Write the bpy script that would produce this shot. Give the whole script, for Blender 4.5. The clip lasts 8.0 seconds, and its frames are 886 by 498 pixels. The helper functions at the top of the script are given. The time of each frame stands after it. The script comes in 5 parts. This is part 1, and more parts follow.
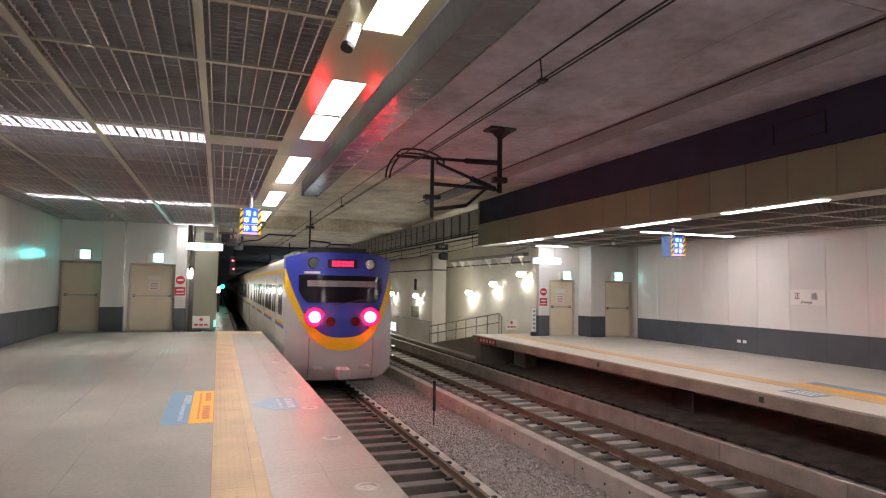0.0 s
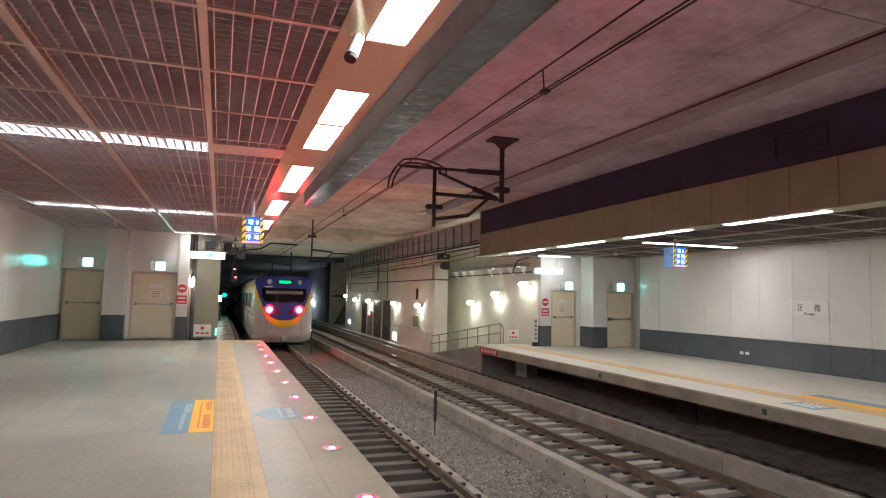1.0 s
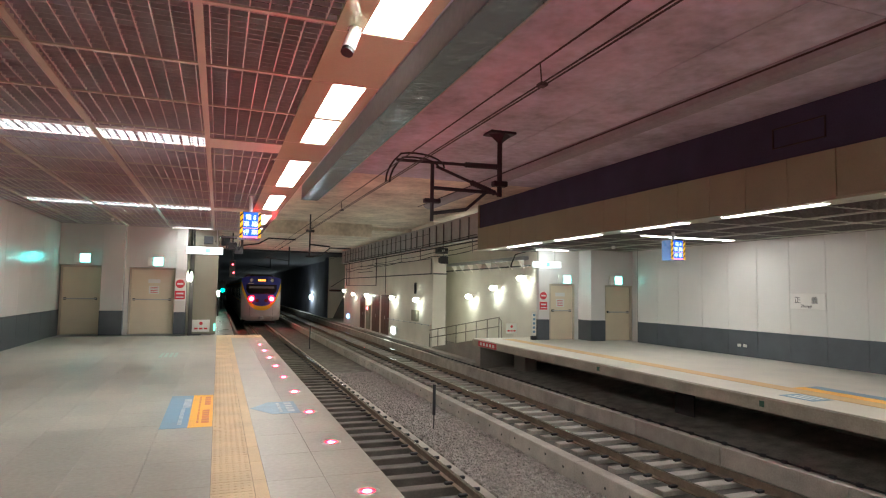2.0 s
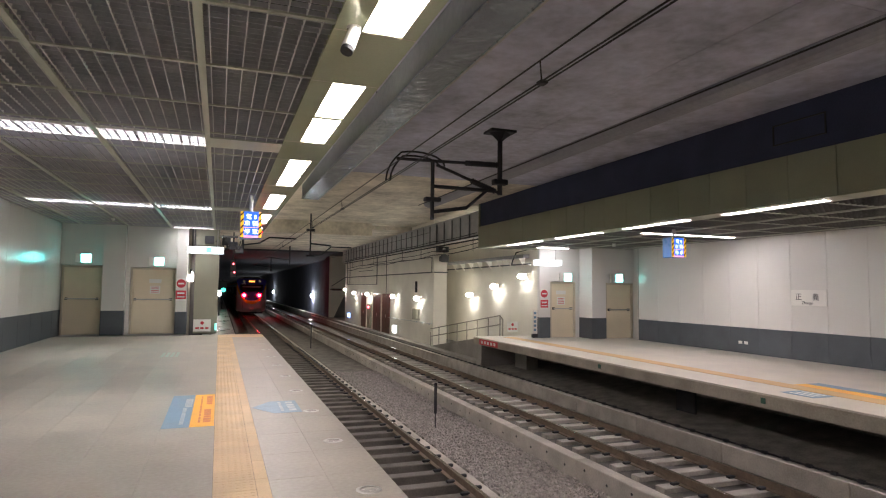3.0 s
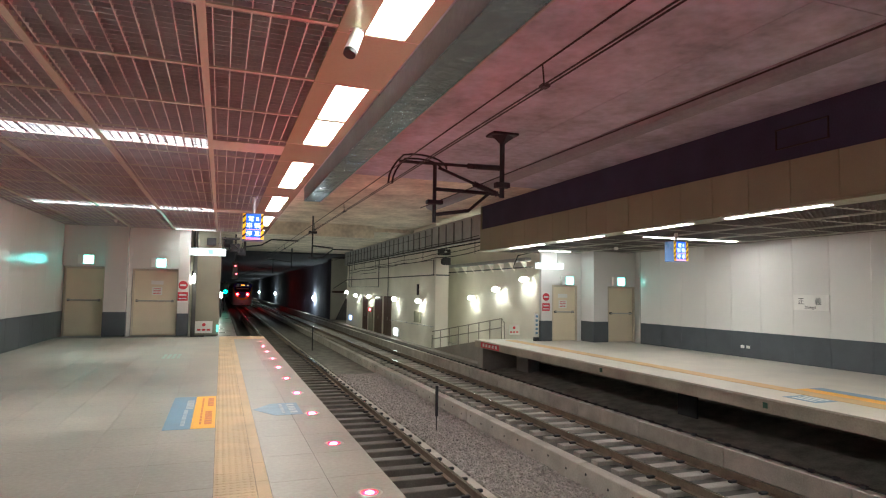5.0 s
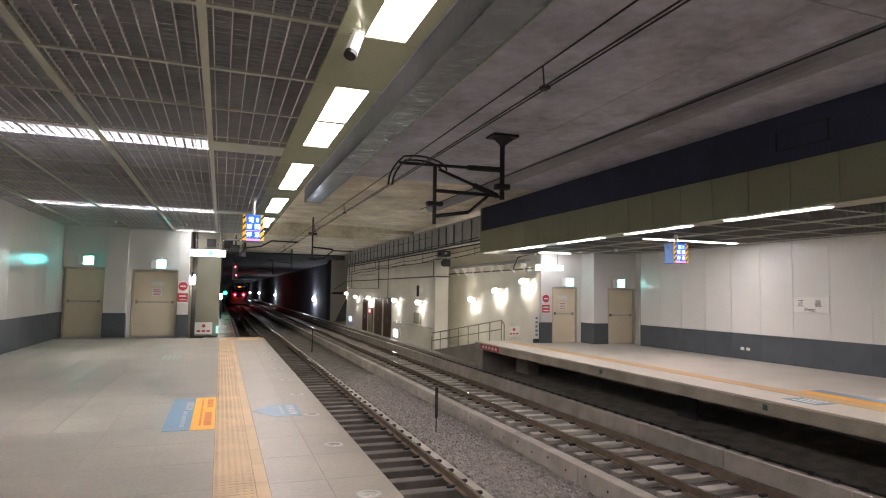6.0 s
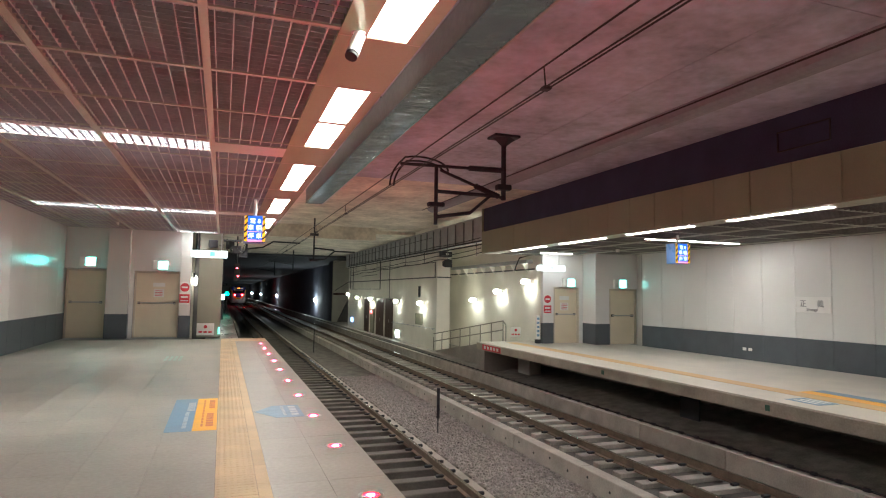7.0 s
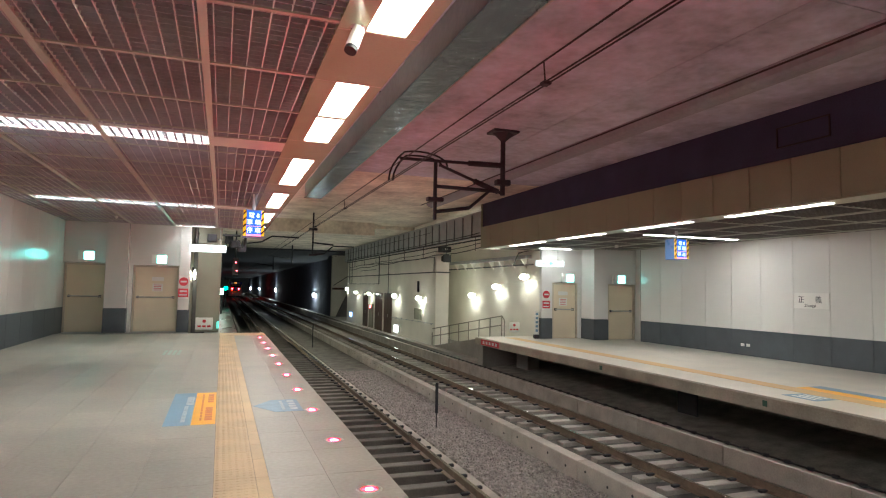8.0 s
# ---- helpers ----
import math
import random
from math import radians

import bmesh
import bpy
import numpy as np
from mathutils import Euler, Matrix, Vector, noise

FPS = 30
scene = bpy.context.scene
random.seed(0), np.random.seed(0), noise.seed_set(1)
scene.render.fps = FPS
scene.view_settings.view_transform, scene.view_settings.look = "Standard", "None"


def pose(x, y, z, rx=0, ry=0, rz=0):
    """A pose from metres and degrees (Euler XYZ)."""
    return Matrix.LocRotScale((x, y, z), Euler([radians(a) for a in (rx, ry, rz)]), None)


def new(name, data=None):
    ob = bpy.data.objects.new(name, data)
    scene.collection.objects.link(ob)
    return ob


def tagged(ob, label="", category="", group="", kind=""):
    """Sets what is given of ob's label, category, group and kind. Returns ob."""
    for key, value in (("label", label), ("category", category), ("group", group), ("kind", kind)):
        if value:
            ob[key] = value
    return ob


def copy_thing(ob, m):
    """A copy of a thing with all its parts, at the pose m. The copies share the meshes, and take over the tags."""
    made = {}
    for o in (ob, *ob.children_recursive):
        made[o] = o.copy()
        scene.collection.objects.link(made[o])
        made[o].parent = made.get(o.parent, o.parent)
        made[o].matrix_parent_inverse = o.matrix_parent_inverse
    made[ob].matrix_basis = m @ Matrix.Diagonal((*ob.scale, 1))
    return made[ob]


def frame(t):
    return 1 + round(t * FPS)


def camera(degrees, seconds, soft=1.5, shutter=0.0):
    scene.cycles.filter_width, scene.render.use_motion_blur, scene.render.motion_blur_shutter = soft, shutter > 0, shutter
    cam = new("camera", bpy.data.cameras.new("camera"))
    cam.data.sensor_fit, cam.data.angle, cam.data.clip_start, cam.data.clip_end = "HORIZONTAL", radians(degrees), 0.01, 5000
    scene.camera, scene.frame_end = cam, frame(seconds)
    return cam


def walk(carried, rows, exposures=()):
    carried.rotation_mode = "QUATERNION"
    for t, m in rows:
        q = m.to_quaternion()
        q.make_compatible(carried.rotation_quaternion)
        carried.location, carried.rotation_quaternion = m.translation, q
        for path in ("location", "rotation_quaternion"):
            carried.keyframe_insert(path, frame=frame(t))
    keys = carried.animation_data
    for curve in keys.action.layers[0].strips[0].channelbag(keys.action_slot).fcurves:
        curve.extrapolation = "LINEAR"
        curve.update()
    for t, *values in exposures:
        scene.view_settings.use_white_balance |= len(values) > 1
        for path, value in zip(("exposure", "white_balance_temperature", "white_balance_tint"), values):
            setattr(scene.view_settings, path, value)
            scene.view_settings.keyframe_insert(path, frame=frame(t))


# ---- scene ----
# one lens, a hand-held camera that only sways
cam = camera(72.14, 8.0, soft=1.1, shutter=0.4)
EYE = (0.0, 0.0, 1.72)
SWAY = [(0.0, 93.568, -0.894, -20.230), (0.5, 93.970, -1.231, -20.181), (1.0, 94.478, -1.191, -20.074),
        (1.5, 94.158, -1.086, -20.162), (3.0, 93.787, -0.640, -20.155), (3.5, 93.768, -0.685, -20.012),
        (4.0, 94.036, -0.969, -20.006), (4.5, 94.019, -0.855, -19.996), (6.0, 94.189, -0.981, -20.006),
        (6.5, 94.249, -0.906, -20.056), (7.0, 94.251, -0.910, -19.858), (7.5, 93.975, -1.024, -19.665),
        (8.0, 93.785, -1.072, -19.969)]
# the camera's white balance follows the red warning lights
CALM, RED = (0.16, 6280, 9), (0.1, 6050, -7)
BALANCE = [(0.0, *CALM), (0.75, *CALM), (1.05, *RED), (2.25, *RED), (2.4, *CALM), (3.75, *CALM), (4.05, *RED),
           (5.25, *RED), (5.4, *CALM), (6.75, *CALM), (7.05, *RED), (8.0, *RED)]
walk(cam, [(t, pose(*EYE, a, b, c)) for t, a, b, c in SWAY], BALANCE)

# ---- world and light: an underground hall, lit by its own lamps and four added ones ----
world = bpy.data.worlds.new("world")
scene.world = world
world.use_nodes = True
world.node_tree.nodes["Background"].inputs[0].default_value = (0.6, 0.65, 0.75, 1)
world.node_tree.nodes["Background"].inputs[1].default_value = 0.003
scene.view_settings.exposure = 0.0
TUBE = 27.0        # fluorescent diffusers
LOUVRE = 34.0       # louvred troffers
WALL_LAMP = 78.0
EDGE_LED = 1350.0   # warning lights in the platform edge
TAIL = 105.0

# ---- measures ----
ZC = 3.83          # ceiling over the near platform
ZS = 4.92          # concrete slab over the tracks
ZR = -1.15         # rail heads
EDGE = 1.53        # near platform edge
TRACK_A, TRACK_B = 3.03, 7.47
TRAIN_X = 3.13
FAR_EDGE = 8.85
Y_END = 23.4


# ---- materials ----
def mat(name, base, rough=0.6, metal=0.0, var=0.25, scale=3.0, fine=40.0, bump=0.15, tint=None, depth=0.01, rand=0.0, gloss=0.11, place=False):
    m = bpy.data.materials.new(name)
    m.use_nodes = True
    nt = m.node_tree
    n, l = nt.nodes, nt.links
    b = n["Principled BSDF"]
    tc = n.new("ShaderNodeTexCoord")
    big = n.new("ShaderNodeTexNoise")
    big.inputs["Scale"].default_value, big.inputs["Detail"].default_value = scale, 5
    sm = n.new("ShaderNodeTexNoise")
    sm.inputs["Scale"].default_value, sm.inputs["Detail"].default_value = fine, 4
    # fixed pieces share one pattern, so that stains run on from piece to piece
    where = n.new("ShaderNodeNewGeometry").outputs["Position"] if place else tc.outputs["Object"]
    l.new(where, big.inputs["Vector"])
    l.new(where, sm.inputs["Vector"])
    mx = n.new("ShaderNodeMath")
    mx.operation = "MULTIPLY_ADD"
    l.new(big.outputs["Fac"], mx.inputs[0])
    mx.inputs[1].default_value = 0.65
    sc = n.new("ShaderNodeMath")
    sc.operation = "MULTIPLY"
    l.new(sm.outputs["Fac"], sc.inputs[0])
    sc.inputs[1].default_value = 0.35
    l.new(sc.outputs[0], mx.inputs[2])
    cr = n.new("ShaderNodeValToRGB")
    lo = [c * (1 - var) for c in (tint or base)]
    hi = [min(1, c * (1 + var)) for c in base]
    cr.color_ramp.elements[0].position, cr.color_ramp.elements[1].position = 0.3, 0.7
    cr.color_ramp.elements[0].color, cr.color_ramp.elements[1].color = (*lo, 1), (*hi, 1)
    l.new(mx.outputs[0], cr.inputs[0])
    out = cr.outputs[0]
    if rand:
        oi = n.new("ShaderNodeObjectInfo")
        mr = n.new("ShaderNodeMapRange")
        mr.inputs["To Min"].default_value, mr.inputs["To Max"].default_value = 1 - rand, 1 + rand
        l.new(oi.outputs["Random"], mr.inputs["Value"])
        vm = n.new("ShaderNodeVectorMath")
        vm.operation = "SCALE"
        l.new(out, vm.inputs[0])
        l.new(mr.outputs[0], vm.inputs["Scale"])
        out = vm.outputs[0]
    l.new(out, b.inputs["Base Color"])
    rr = n.new("ShaderNodeMapRange")
    rr.inputs["To Min"].default_value, rr.inputs["To Max"].default_value = max(0.03, rough - gloss), min(1, rough + gloss)
    l.new(big.outputs["Fac"], rr.inputs["Value"])
    l.new(rr.outputs[0], b.inputs["Roughness"])
    b.inputs["Metallic"].default_value = metal
    if bump:
        bp = n.new("ShaderNodeBump")
        bp.inputs["Strength"].default_value, bp.inputs["Distance"].default_value = bump, depth
        l.new(sm.outputs["Fac"], bp.inputs["Height"])
        l.new(bp.outputs[0], b.inputs["Normal"])
    return m


def glow(name, colour, strength, base=(0.8, 0.8, 0.8)):
    m = bpy.data.materials.new(name)
    m.use_nodes = True
    b = m.node_tree.nodes["Principled BSDF"]
    b.inputs["Base Color"].default_value = (*base, 1)
    b.inputs["Emission Color"].default_value = (*colour, 1)
    b.inputs["Emission Strength"].default_value = strength
    return m


M = {
    "tile": mat("platform_tile", (0.328, 0.294, 0.243), 0.44, var=0.24, scale=0.9, fine=22, bump=0.05, rand=0.03, place=True),
    "tile_far": mat("far_platform_tile", (0.55, 0.505, 0.43), 0.42, var=0.18, scale=1.1, fine=100, bump=0.06),
    "joint": mat("tile_joint", (0.22, 0.2, 0.175), 0.9, var=0.2),
    "tactile": mat("tactile_yellow", (0.56, 0.4, 0.225), 0.55, var=0.22, scale=1.5, fine=60, rand=0.05, place=True),
    "orange": mat("orange_line", (0.6, 0.38, 0.15), 0.5, var=0.12),
    "mat_blue": mat("blue_print", (0.17, 0.28, 0.39), 0.5, var=0.15),
    "mat_yellow": mat("yellow_print", (0.85, 0.42, 0.03), 0.5, var=0.12),
    "print_white": mat("white_print", (0.75, 0.75, 0.72), 0.5, var=0.1),
    "print_red": mat("red_print", (0.6, 0.045, 0.065), 0.5, var=0.1),
    "edge": mat("platform_edge_concrete", (0.4, 0.36, 0.29), 0.85, var=0.3, scale=2, bump=0.3),
    "concrete": mat("concrete", (0.33, 0.31, 0.28), 0.85, var=0.25, scale=0.9, fine=25, bump=0.3),
    "slab": mat("slab_concrete", (0.53, 0.53, 0.62), 0.75, var=0.28, scale=0.9, fine=6, bump=0.3, tint=(0.4, 0.405, 0.47)),
    # same concrete, with the warm light near the tunnel put into its colour
    "slab_lit": mat("lit_concrete", (0.78, 0.72, 0.6), 0.8, var=0.26, scale=0.9, fine=6, bump=0.3, tint=(0.56, 0.5, 0.4)),
    "galv_sheet": mat("dented_galvanised_sheet", (0.44, 0.48, 0.52), 0.2, 1.0, var=0.16, scale=1.4, fine=2.6, bump=0.55, depth=0.05, gloss=0.08),
    "duct_side": mat("dull_duct_side", (0.31, 0.31, 0.345), 0.6, 0.2, var=0.2, scale=1.2, fine=12, bump=0.1),
    "walk_slab": mat("smooth_walkway_slab", (0.15, 0.135, 0.12), 0.3, var=0.25, scale=1.5, fine=30, bump=0.06, rand=0.08, place=True),
    # darker copy of the grid paint: shade inside the cells, put into the cross blades
    "grid_shaded": mat("shaded_blade_paint", (0.4, 0.4, 0.415), 0.5, 0.1, var=0.2, scale=3),
    "grid_far": mat("far_grid_paint", (0.17, 0.17, 0.155), 0.5, 0.1, var=0.2, scale=3),
    # blue-grey lifted above black: glare over the deep tunnel is in the colour
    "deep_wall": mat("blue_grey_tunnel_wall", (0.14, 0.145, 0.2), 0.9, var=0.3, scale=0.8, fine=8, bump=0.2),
    "chrome": mat("lamp_reflector", (0.6, 0.6, 0.62), 0.15, 1.0, var=0.1, bump=0.0),
    "dark": mat("dark_painted_wall", (0.048, 0.054, 0.1), 0.9, var=0.3, scale=1.2),
    "white": mat("white_wall_panel", (0.72, 0.712, 0.67), 0.22, var=0.05, gloss=0.02, scale=0.6, fine=60, bump=0.03),
    "grey_band": mat("dark_grey_dado", (0.085, 0.097, 0.108), 0.5, var=0.2, scale=2),
    "cream": mat("cream_tunnel_wall", (0.8, 0.765, 0.68), 0.75, var=0.12, scale=0.8, bump=0.1),
    "door": mat("beige_steel_door", (0.74, 0.65, 0.48), 0.4, var=0.06, scale=1.5, bump=0.03),
    "brown_door": mat("brown_steel_door", (0.09, 0.05, 0.035), 0.45, var=0.2),
    "steel": mat("brushed_steel", (0.5, 0.49, 0.46), 0.35, 0.9, var=0.15),
    "galv": mat("galvanised_sheet", (0.46, 0.48, 0.52), 0.2, 1.0, var=0.08, scale=1.2, fine=8, bump=0.0),
    "olive": mat("olive_painted_panel", (0.3, 0.305, 0.2), 0.45, var=0.1, scale=1.2, bump=0.05),
    "strip": mat("cream_ceiling_strip", (0.555, 0.6, 0.42), 0.14, 0.15, var=0.08, scale=1.0, bump=0.03, gloss=0.05),
    "grid": mat("ceiling_grid_paint", (0.6, 0.6, 0.58), 0.45, 0.2, var=0.15, scale=3),
    "bar": mat("ceiling_bar_paint", (0.48, 0.5, 0.41), 0.4, 0.1, var=0.08),
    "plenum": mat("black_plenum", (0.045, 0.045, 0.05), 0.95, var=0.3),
    "iron": mat("dark_iron", (0.035, 0.035, 0.04), 0.6, 0.3, var=0.3),
    "cable": mat("black_cable", (0.02, 0.02, 0.02), 0.6, var=0.2),
    "rail": mat("rail_head_steel", (0.62, 0.56, 0.5), 0.15, 0.95, var=0.15, scale=5),
    "rust": mat("rusty_rail_side", (0.19, 0.14, 0.1), 0.75, 0.1, var=0.35, scale=6),
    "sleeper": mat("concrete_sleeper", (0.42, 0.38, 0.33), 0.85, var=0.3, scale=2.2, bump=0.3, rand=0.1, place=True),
    "dirty": mat("sooty_track_bed", (0.095, 0.086, 0.078), 0.95, var=0.4, scale=2, bump=0.5),
    "ballast": mat("grey_ballast", (0.17, 0.155, 0.14), 0.9, var=0.45, scale=14, fine=60, bump=0.4),
    # brightened: the lifted blacks under the far platform are put into this colour
    "bank": mat("lifted_bank", (0.19, 0.175, 0.155), 0.95, var=0.5, scale=3, fine=30, bump=0.5),
    "conduit": mat("dull_conduit_paint", (0.1, 0.1, 0.1), 0.6, 0.1, var=0.25),
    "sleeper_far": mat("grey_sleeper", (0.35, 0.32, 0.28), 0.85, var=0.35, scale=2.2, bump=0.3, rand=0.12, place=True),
    "black": mat("black_plastic", (0.015, 0.015, 0.017), 0.5, var=0.2),
    "white_plastic": mat("white_plastic", (0.78, 0.77, 0.72), 0.4, var=0.05),
    "tube": glow("tube_light", (1.0, 0.885, 0.86), TUBE),
    "louvre": glow("louvre_light", (1.0, 0.93, 0.94), LOUVRE),
    "far_tube": glow("far_tube_light", (1.0, 0.87, 0.88), 36.0),
    "short_tube": glow("short_tube_light", (1.0, 0.9, 0.9), 15.0),
    "wall_lamp": glow("wall_lamp_glass", (1.0, 0.94, 0.84), WALL_LAMP),
    "tunnel_lamp": glow("tunnel_lamp_glass", (0.9, 0.95, 1.0), 900.0),
    "led_red": glow("red_led", (1.0, 0.0, 0.006), 40.0, (0.5, 0.02, 0.03)),
    "led_core": glow("red_led_core", (1.0, 0.012, 0.06), EDGE_LED),
    "led_off": mat("grey_lens", (0.55, 0.53, 0.5), 0.25, var=0.1, scale=20),
    "exit": glow("exit_light", (0.18, 1.0, 0.92), 18.0),
    "sign_white": glow("sign_white_light", (0.85, 0.95, 1.0), 1.9),
    "sign_green": glow("sign_green_light", (0.05, 0.75, 0.6), 1.6),
    "disp_blue": glow("display_blue", (0.02, 0.12, 0.9), 1.3, (0.02, 0.06, 0.4)),
    "disp_white": glow("display_white", (0.75, 0.92, 1.0), 2.0),
    "disp_pink": glow("display_pink", (1.0, 0.15, 0.4), 1.4),
    "hazard_yellow": glow("hazard_yellow", (1.0, 0.5, 0.02), 0.8, (0.8, 0.45, 0.02)),
    "tail": glow("tail_lamp_glow", (1.0, 0.016, 0.022), TAIL),
    # red halo of the tail lamp, given as glow to a widened lens
    "tail_halo_lens": glow("tail_halo_glow", (1.0, 0.0, 0.012), 22.0, (0.4, 0.01, 0.02)),
    "dest": glow("green_led_text", (0.0, 1.0, 0.3), 1.3, (0.02, 0.1, 0.03)),
    "dest_red": glow("red_led_text", (1.0, 0.02, 0.1), 1.6, (0.1, 0.02, 0.03)),
    "dest_amber": glow("amber_led_text", (1.0, 0.32, 0.06), 3.0, (0.1, 0.06, 0.02)),
    "green_signal": glow("green_signal", (0.05, 1.0, 0.65), 4.0),
    "white_signal": glow("white_signal", (0.9, 1.0, 0.95), 14.0),
    "faded_green": mat("faded_green_print", (0.33, 0.42, 0.36), 0.5, var=0.2),
    "print_dark": mat("dark_print", (0.05, 0.05, 0.05), 0.5, var=0.1),
    "disp_side": mat("blue_display_side", (0.12, 0.28, 0.62), 0.3, var=0.05, bump=0.0),
    "sign_plate_green": mat("green_plate", (0.05, 0.13, 0.09), 0.5, var=0.1),
    "pillar": mat("painted_pillar", (0.27, 0.265, 0.2), 0.6, var=0.1, scale=1.5),
    "trunk": mat("grey_trunking", (0.42, 0.425, 0.435), 0.5, 0.2, var=0.2),
    "rail_paint": mat("grey_railing_paint", (0.32, 0.3, 0.26), 0.5, 0.3, var=0.15),
    "stone": mat("crushed_stone", (0.36, 0.325, 0.3), 0.9, var=0.5, scale=9, fine=50, bump=0.3),
    "pillar_lamp": glow("pillar_lamp_glass", (1.0, 0.92, 0.75), 45.0),
    "red_lamp": glow("red_indicator", (1.0, 0.05, 0.08), 12.0),
    "sign_bright": glow("guide_light_face", (0.85, 0.95, 1.0), 14.0),
    "blue_light": glow("blue_guide_face", (0.25, 0.4, 1.0), 5.0),
    # dark grey stands in for mirror louvres that hide the lamp at low angles
    "louvre_blade": mat("darkened_louvre", (0.21, 0.212, 0.22), 0.3, 0.0, var=0.05, bump=0.0),
    "door_frame": mat("dull_door_frame", (0.58, 0.51, 0.39), 0.5, var=0.1),
    # lining brightened, so the veil over the dark tunnel lies in its colour
    "tunnel_dark": mat("dark_tunnel_lining", (0.16, 0.15, 0.155), 0.85, var=0.3, scale=1.2),
    # near black: the unlit depth of the tunnel is put into the ceiling colour
    "deep_shade": mat("shade_black_ceiling", (0.05, 0.048, 0.055), 0.9, var=0.3, scale=1.0),
    # darker brown than the sleepers of the far track
    "sleeper_near": mat("dark_brown_sleeper", (0.15, 0.132, 0.115), 0.85, var=0.35, scale=2.2, bump=0.3, rand=0.1, place=True),
    "trunk_rib": mat("dull_rib_paint", (0.16, 0.165, 0.17), 0.6, 0.1, var=0.2),
    "white_matt": mat("matt_white_wall", (0.76, 0.74, 0.71), 0.55, var=0.05, scale=0.8, bump=0.04),
    # glow of the added lamps that brighten the tunnel
    "fill_lamp": glow("fill_lamp_glass", (1.0, 0.92, 0.8), 95.0),
    "exit_far": glow("far_exit_light", (0.25, 1.0, 0.92), 7.0),
    "worn_white": mat("worn_white_print", (0.42, 0.46, 0.48), 0.5, var=0.3, scale=9),
    "worn_red": mat("worn_red_print", (0.62, 0.16, 0.03), 0.5, var=0.25, scale=9),
    "worn_blue": mat("worn_blue_print", (0.22, 0.31, 0.4), 0.5, var=0.25, scale=6),
    "train_silver": mat("stainless_train_side", (0.6, 0.56, 0.48), 0.34, 0.25, var=0.08, scale=2, bump=0.02),
    "train_white": mat("pale_train_nose", (0.56, 0.54, 0.53), 0.34, 0.2, var=0.06, scale=2, bump=0.0),
    "train_blue": mat("train_blue_paint", (0.035, 0.05, 0.36), 0.42, var=0.01, bump=0.0),
    "train_yellow": mat("train_yellow_paint", (0.85, 0.5, 0.01), 0.45, var=0.01, bump=0.0),
    "train_roof": mat("train_roof_grey", (0.2, 0.2, 0.2), 0.7, var=0.2),
    "glass": mat("dark_train_glass", (0.012, 0.012, 0.016), 0.14, var=0.1, bump=0.0),
    "lens_red": mat("dark_red_lens", (0.12, 0.01, 0.012), 0.15, var=0.2, bump=0.0),
}


M["glass"].node_tree.nodes["Principled BSDF"].inputs["Specular IOR Level"].default_value = 0.2


# ---- mesh helpers ----
def box(bm, x0, x1, y0, y1, z0, z1):
    v = [bm.verts.new(p) for p in ((x0, y0, z0), (x1, y0, z0), (x1, y1, z0), (x0, y1, z0),
                                   (x0, y0, z1), (x1, y0, z1), (x1, y1, z1), (x0, y1, z1))]
    for f in ((3, 2, 1, 0), (4, 5, 6, 7), (0, 1, 5, 4), (1, 2, 6, 5), (2, 3, 7, 6), (3, 0, 4, 7)):
        bm.faces.new([v[i] for i in f])
    return bm


def bbox(x0, x1, y0, y1, z0, z1, r=0.0, seg=1):
    bm = box(bmesh.new(), x0, x1, y0, y1, z0, z1)
    if r:
        bmesh.ops.bevel(bm, geom=bm.edges[:], offset=r, segments=seg, affect="EDGES")
    return bm


def rod(bm, a, b, r, n=8, r2=None):
    a, b = Vector(a), Vector(b)
    q = (b - a).to_track_quat("Z", "Y")
    r2 = r if r2 is None else r2
    lo, hi = [], []
    for i in range(n):
        w = 2 * math.pi * i / n
        d = Vector((math.cos(w), math.sin(w), 0))
        lo.append(bm.verts.new(a + q @ (d * r)))
        hi.append(bm.verts.new(b + q @ (d * r2)))
    for i in range(n):
        bm.faces.new((lo[i], lo[(i + 1) % n], hi[(i + 1) % n], hi[i]))
    bm.faces.new(lo[::-1])
    bm.faces.new(hi)
    return bm


def poly(bm, pts, y0, y1, axis="y"):
    """An outline in x, z drawn out along y (or in y, z along x)."""
    def at(p, d):
        return (p[0], d, p[1]) if axis == "y" else ((d, p[0], p[1]) if axis == "x" else (p[0], p[1], d))
    a = [bm.verts.new(at(p, y0)) for p in pts]
    b = [bm.verts.new(at(p, y1)) for p in pts]
    n = len(pts)
    for i in range(n):
        bm.faces.new((a[i], a[(i + 1) % n], b[(i + 1) % n], b[i]))
    bm.faces.new(a[::-1])
    bm.faces.new(b)
    bmesh.ops.recalc_face_normals(bm, faces=bm.faces[:])
    return bm


def mesh_of(name, bm, *mats):
    me = bpy.data.meshes.new(name)
    bm.to_mesh(me)
    bm.free()
    for m in mats:
        me.materials.append(M[m])
    return me


def part(name, bm, material, parent, label=""):
    ob = new(name, mesh_of(name, bm, *(material if isinstance(material, tuple) else (material,))))
    ob.parent = parent
    if label:
        tagged(ob, label)
    return ob


def whole(name, bm, material, label, category="", kind="", group=""):
    ob = new(name, mesh_of(name, bm, *(material if isinstance(material, tuple) else (material,))))
    return tagged(ob, label, category, group, kind)


def thing(name, label, category, group="", at=(0, 0, 0)):
    ob = new(name)
    ob.location = at
    return tagged(ob, label, category, group)


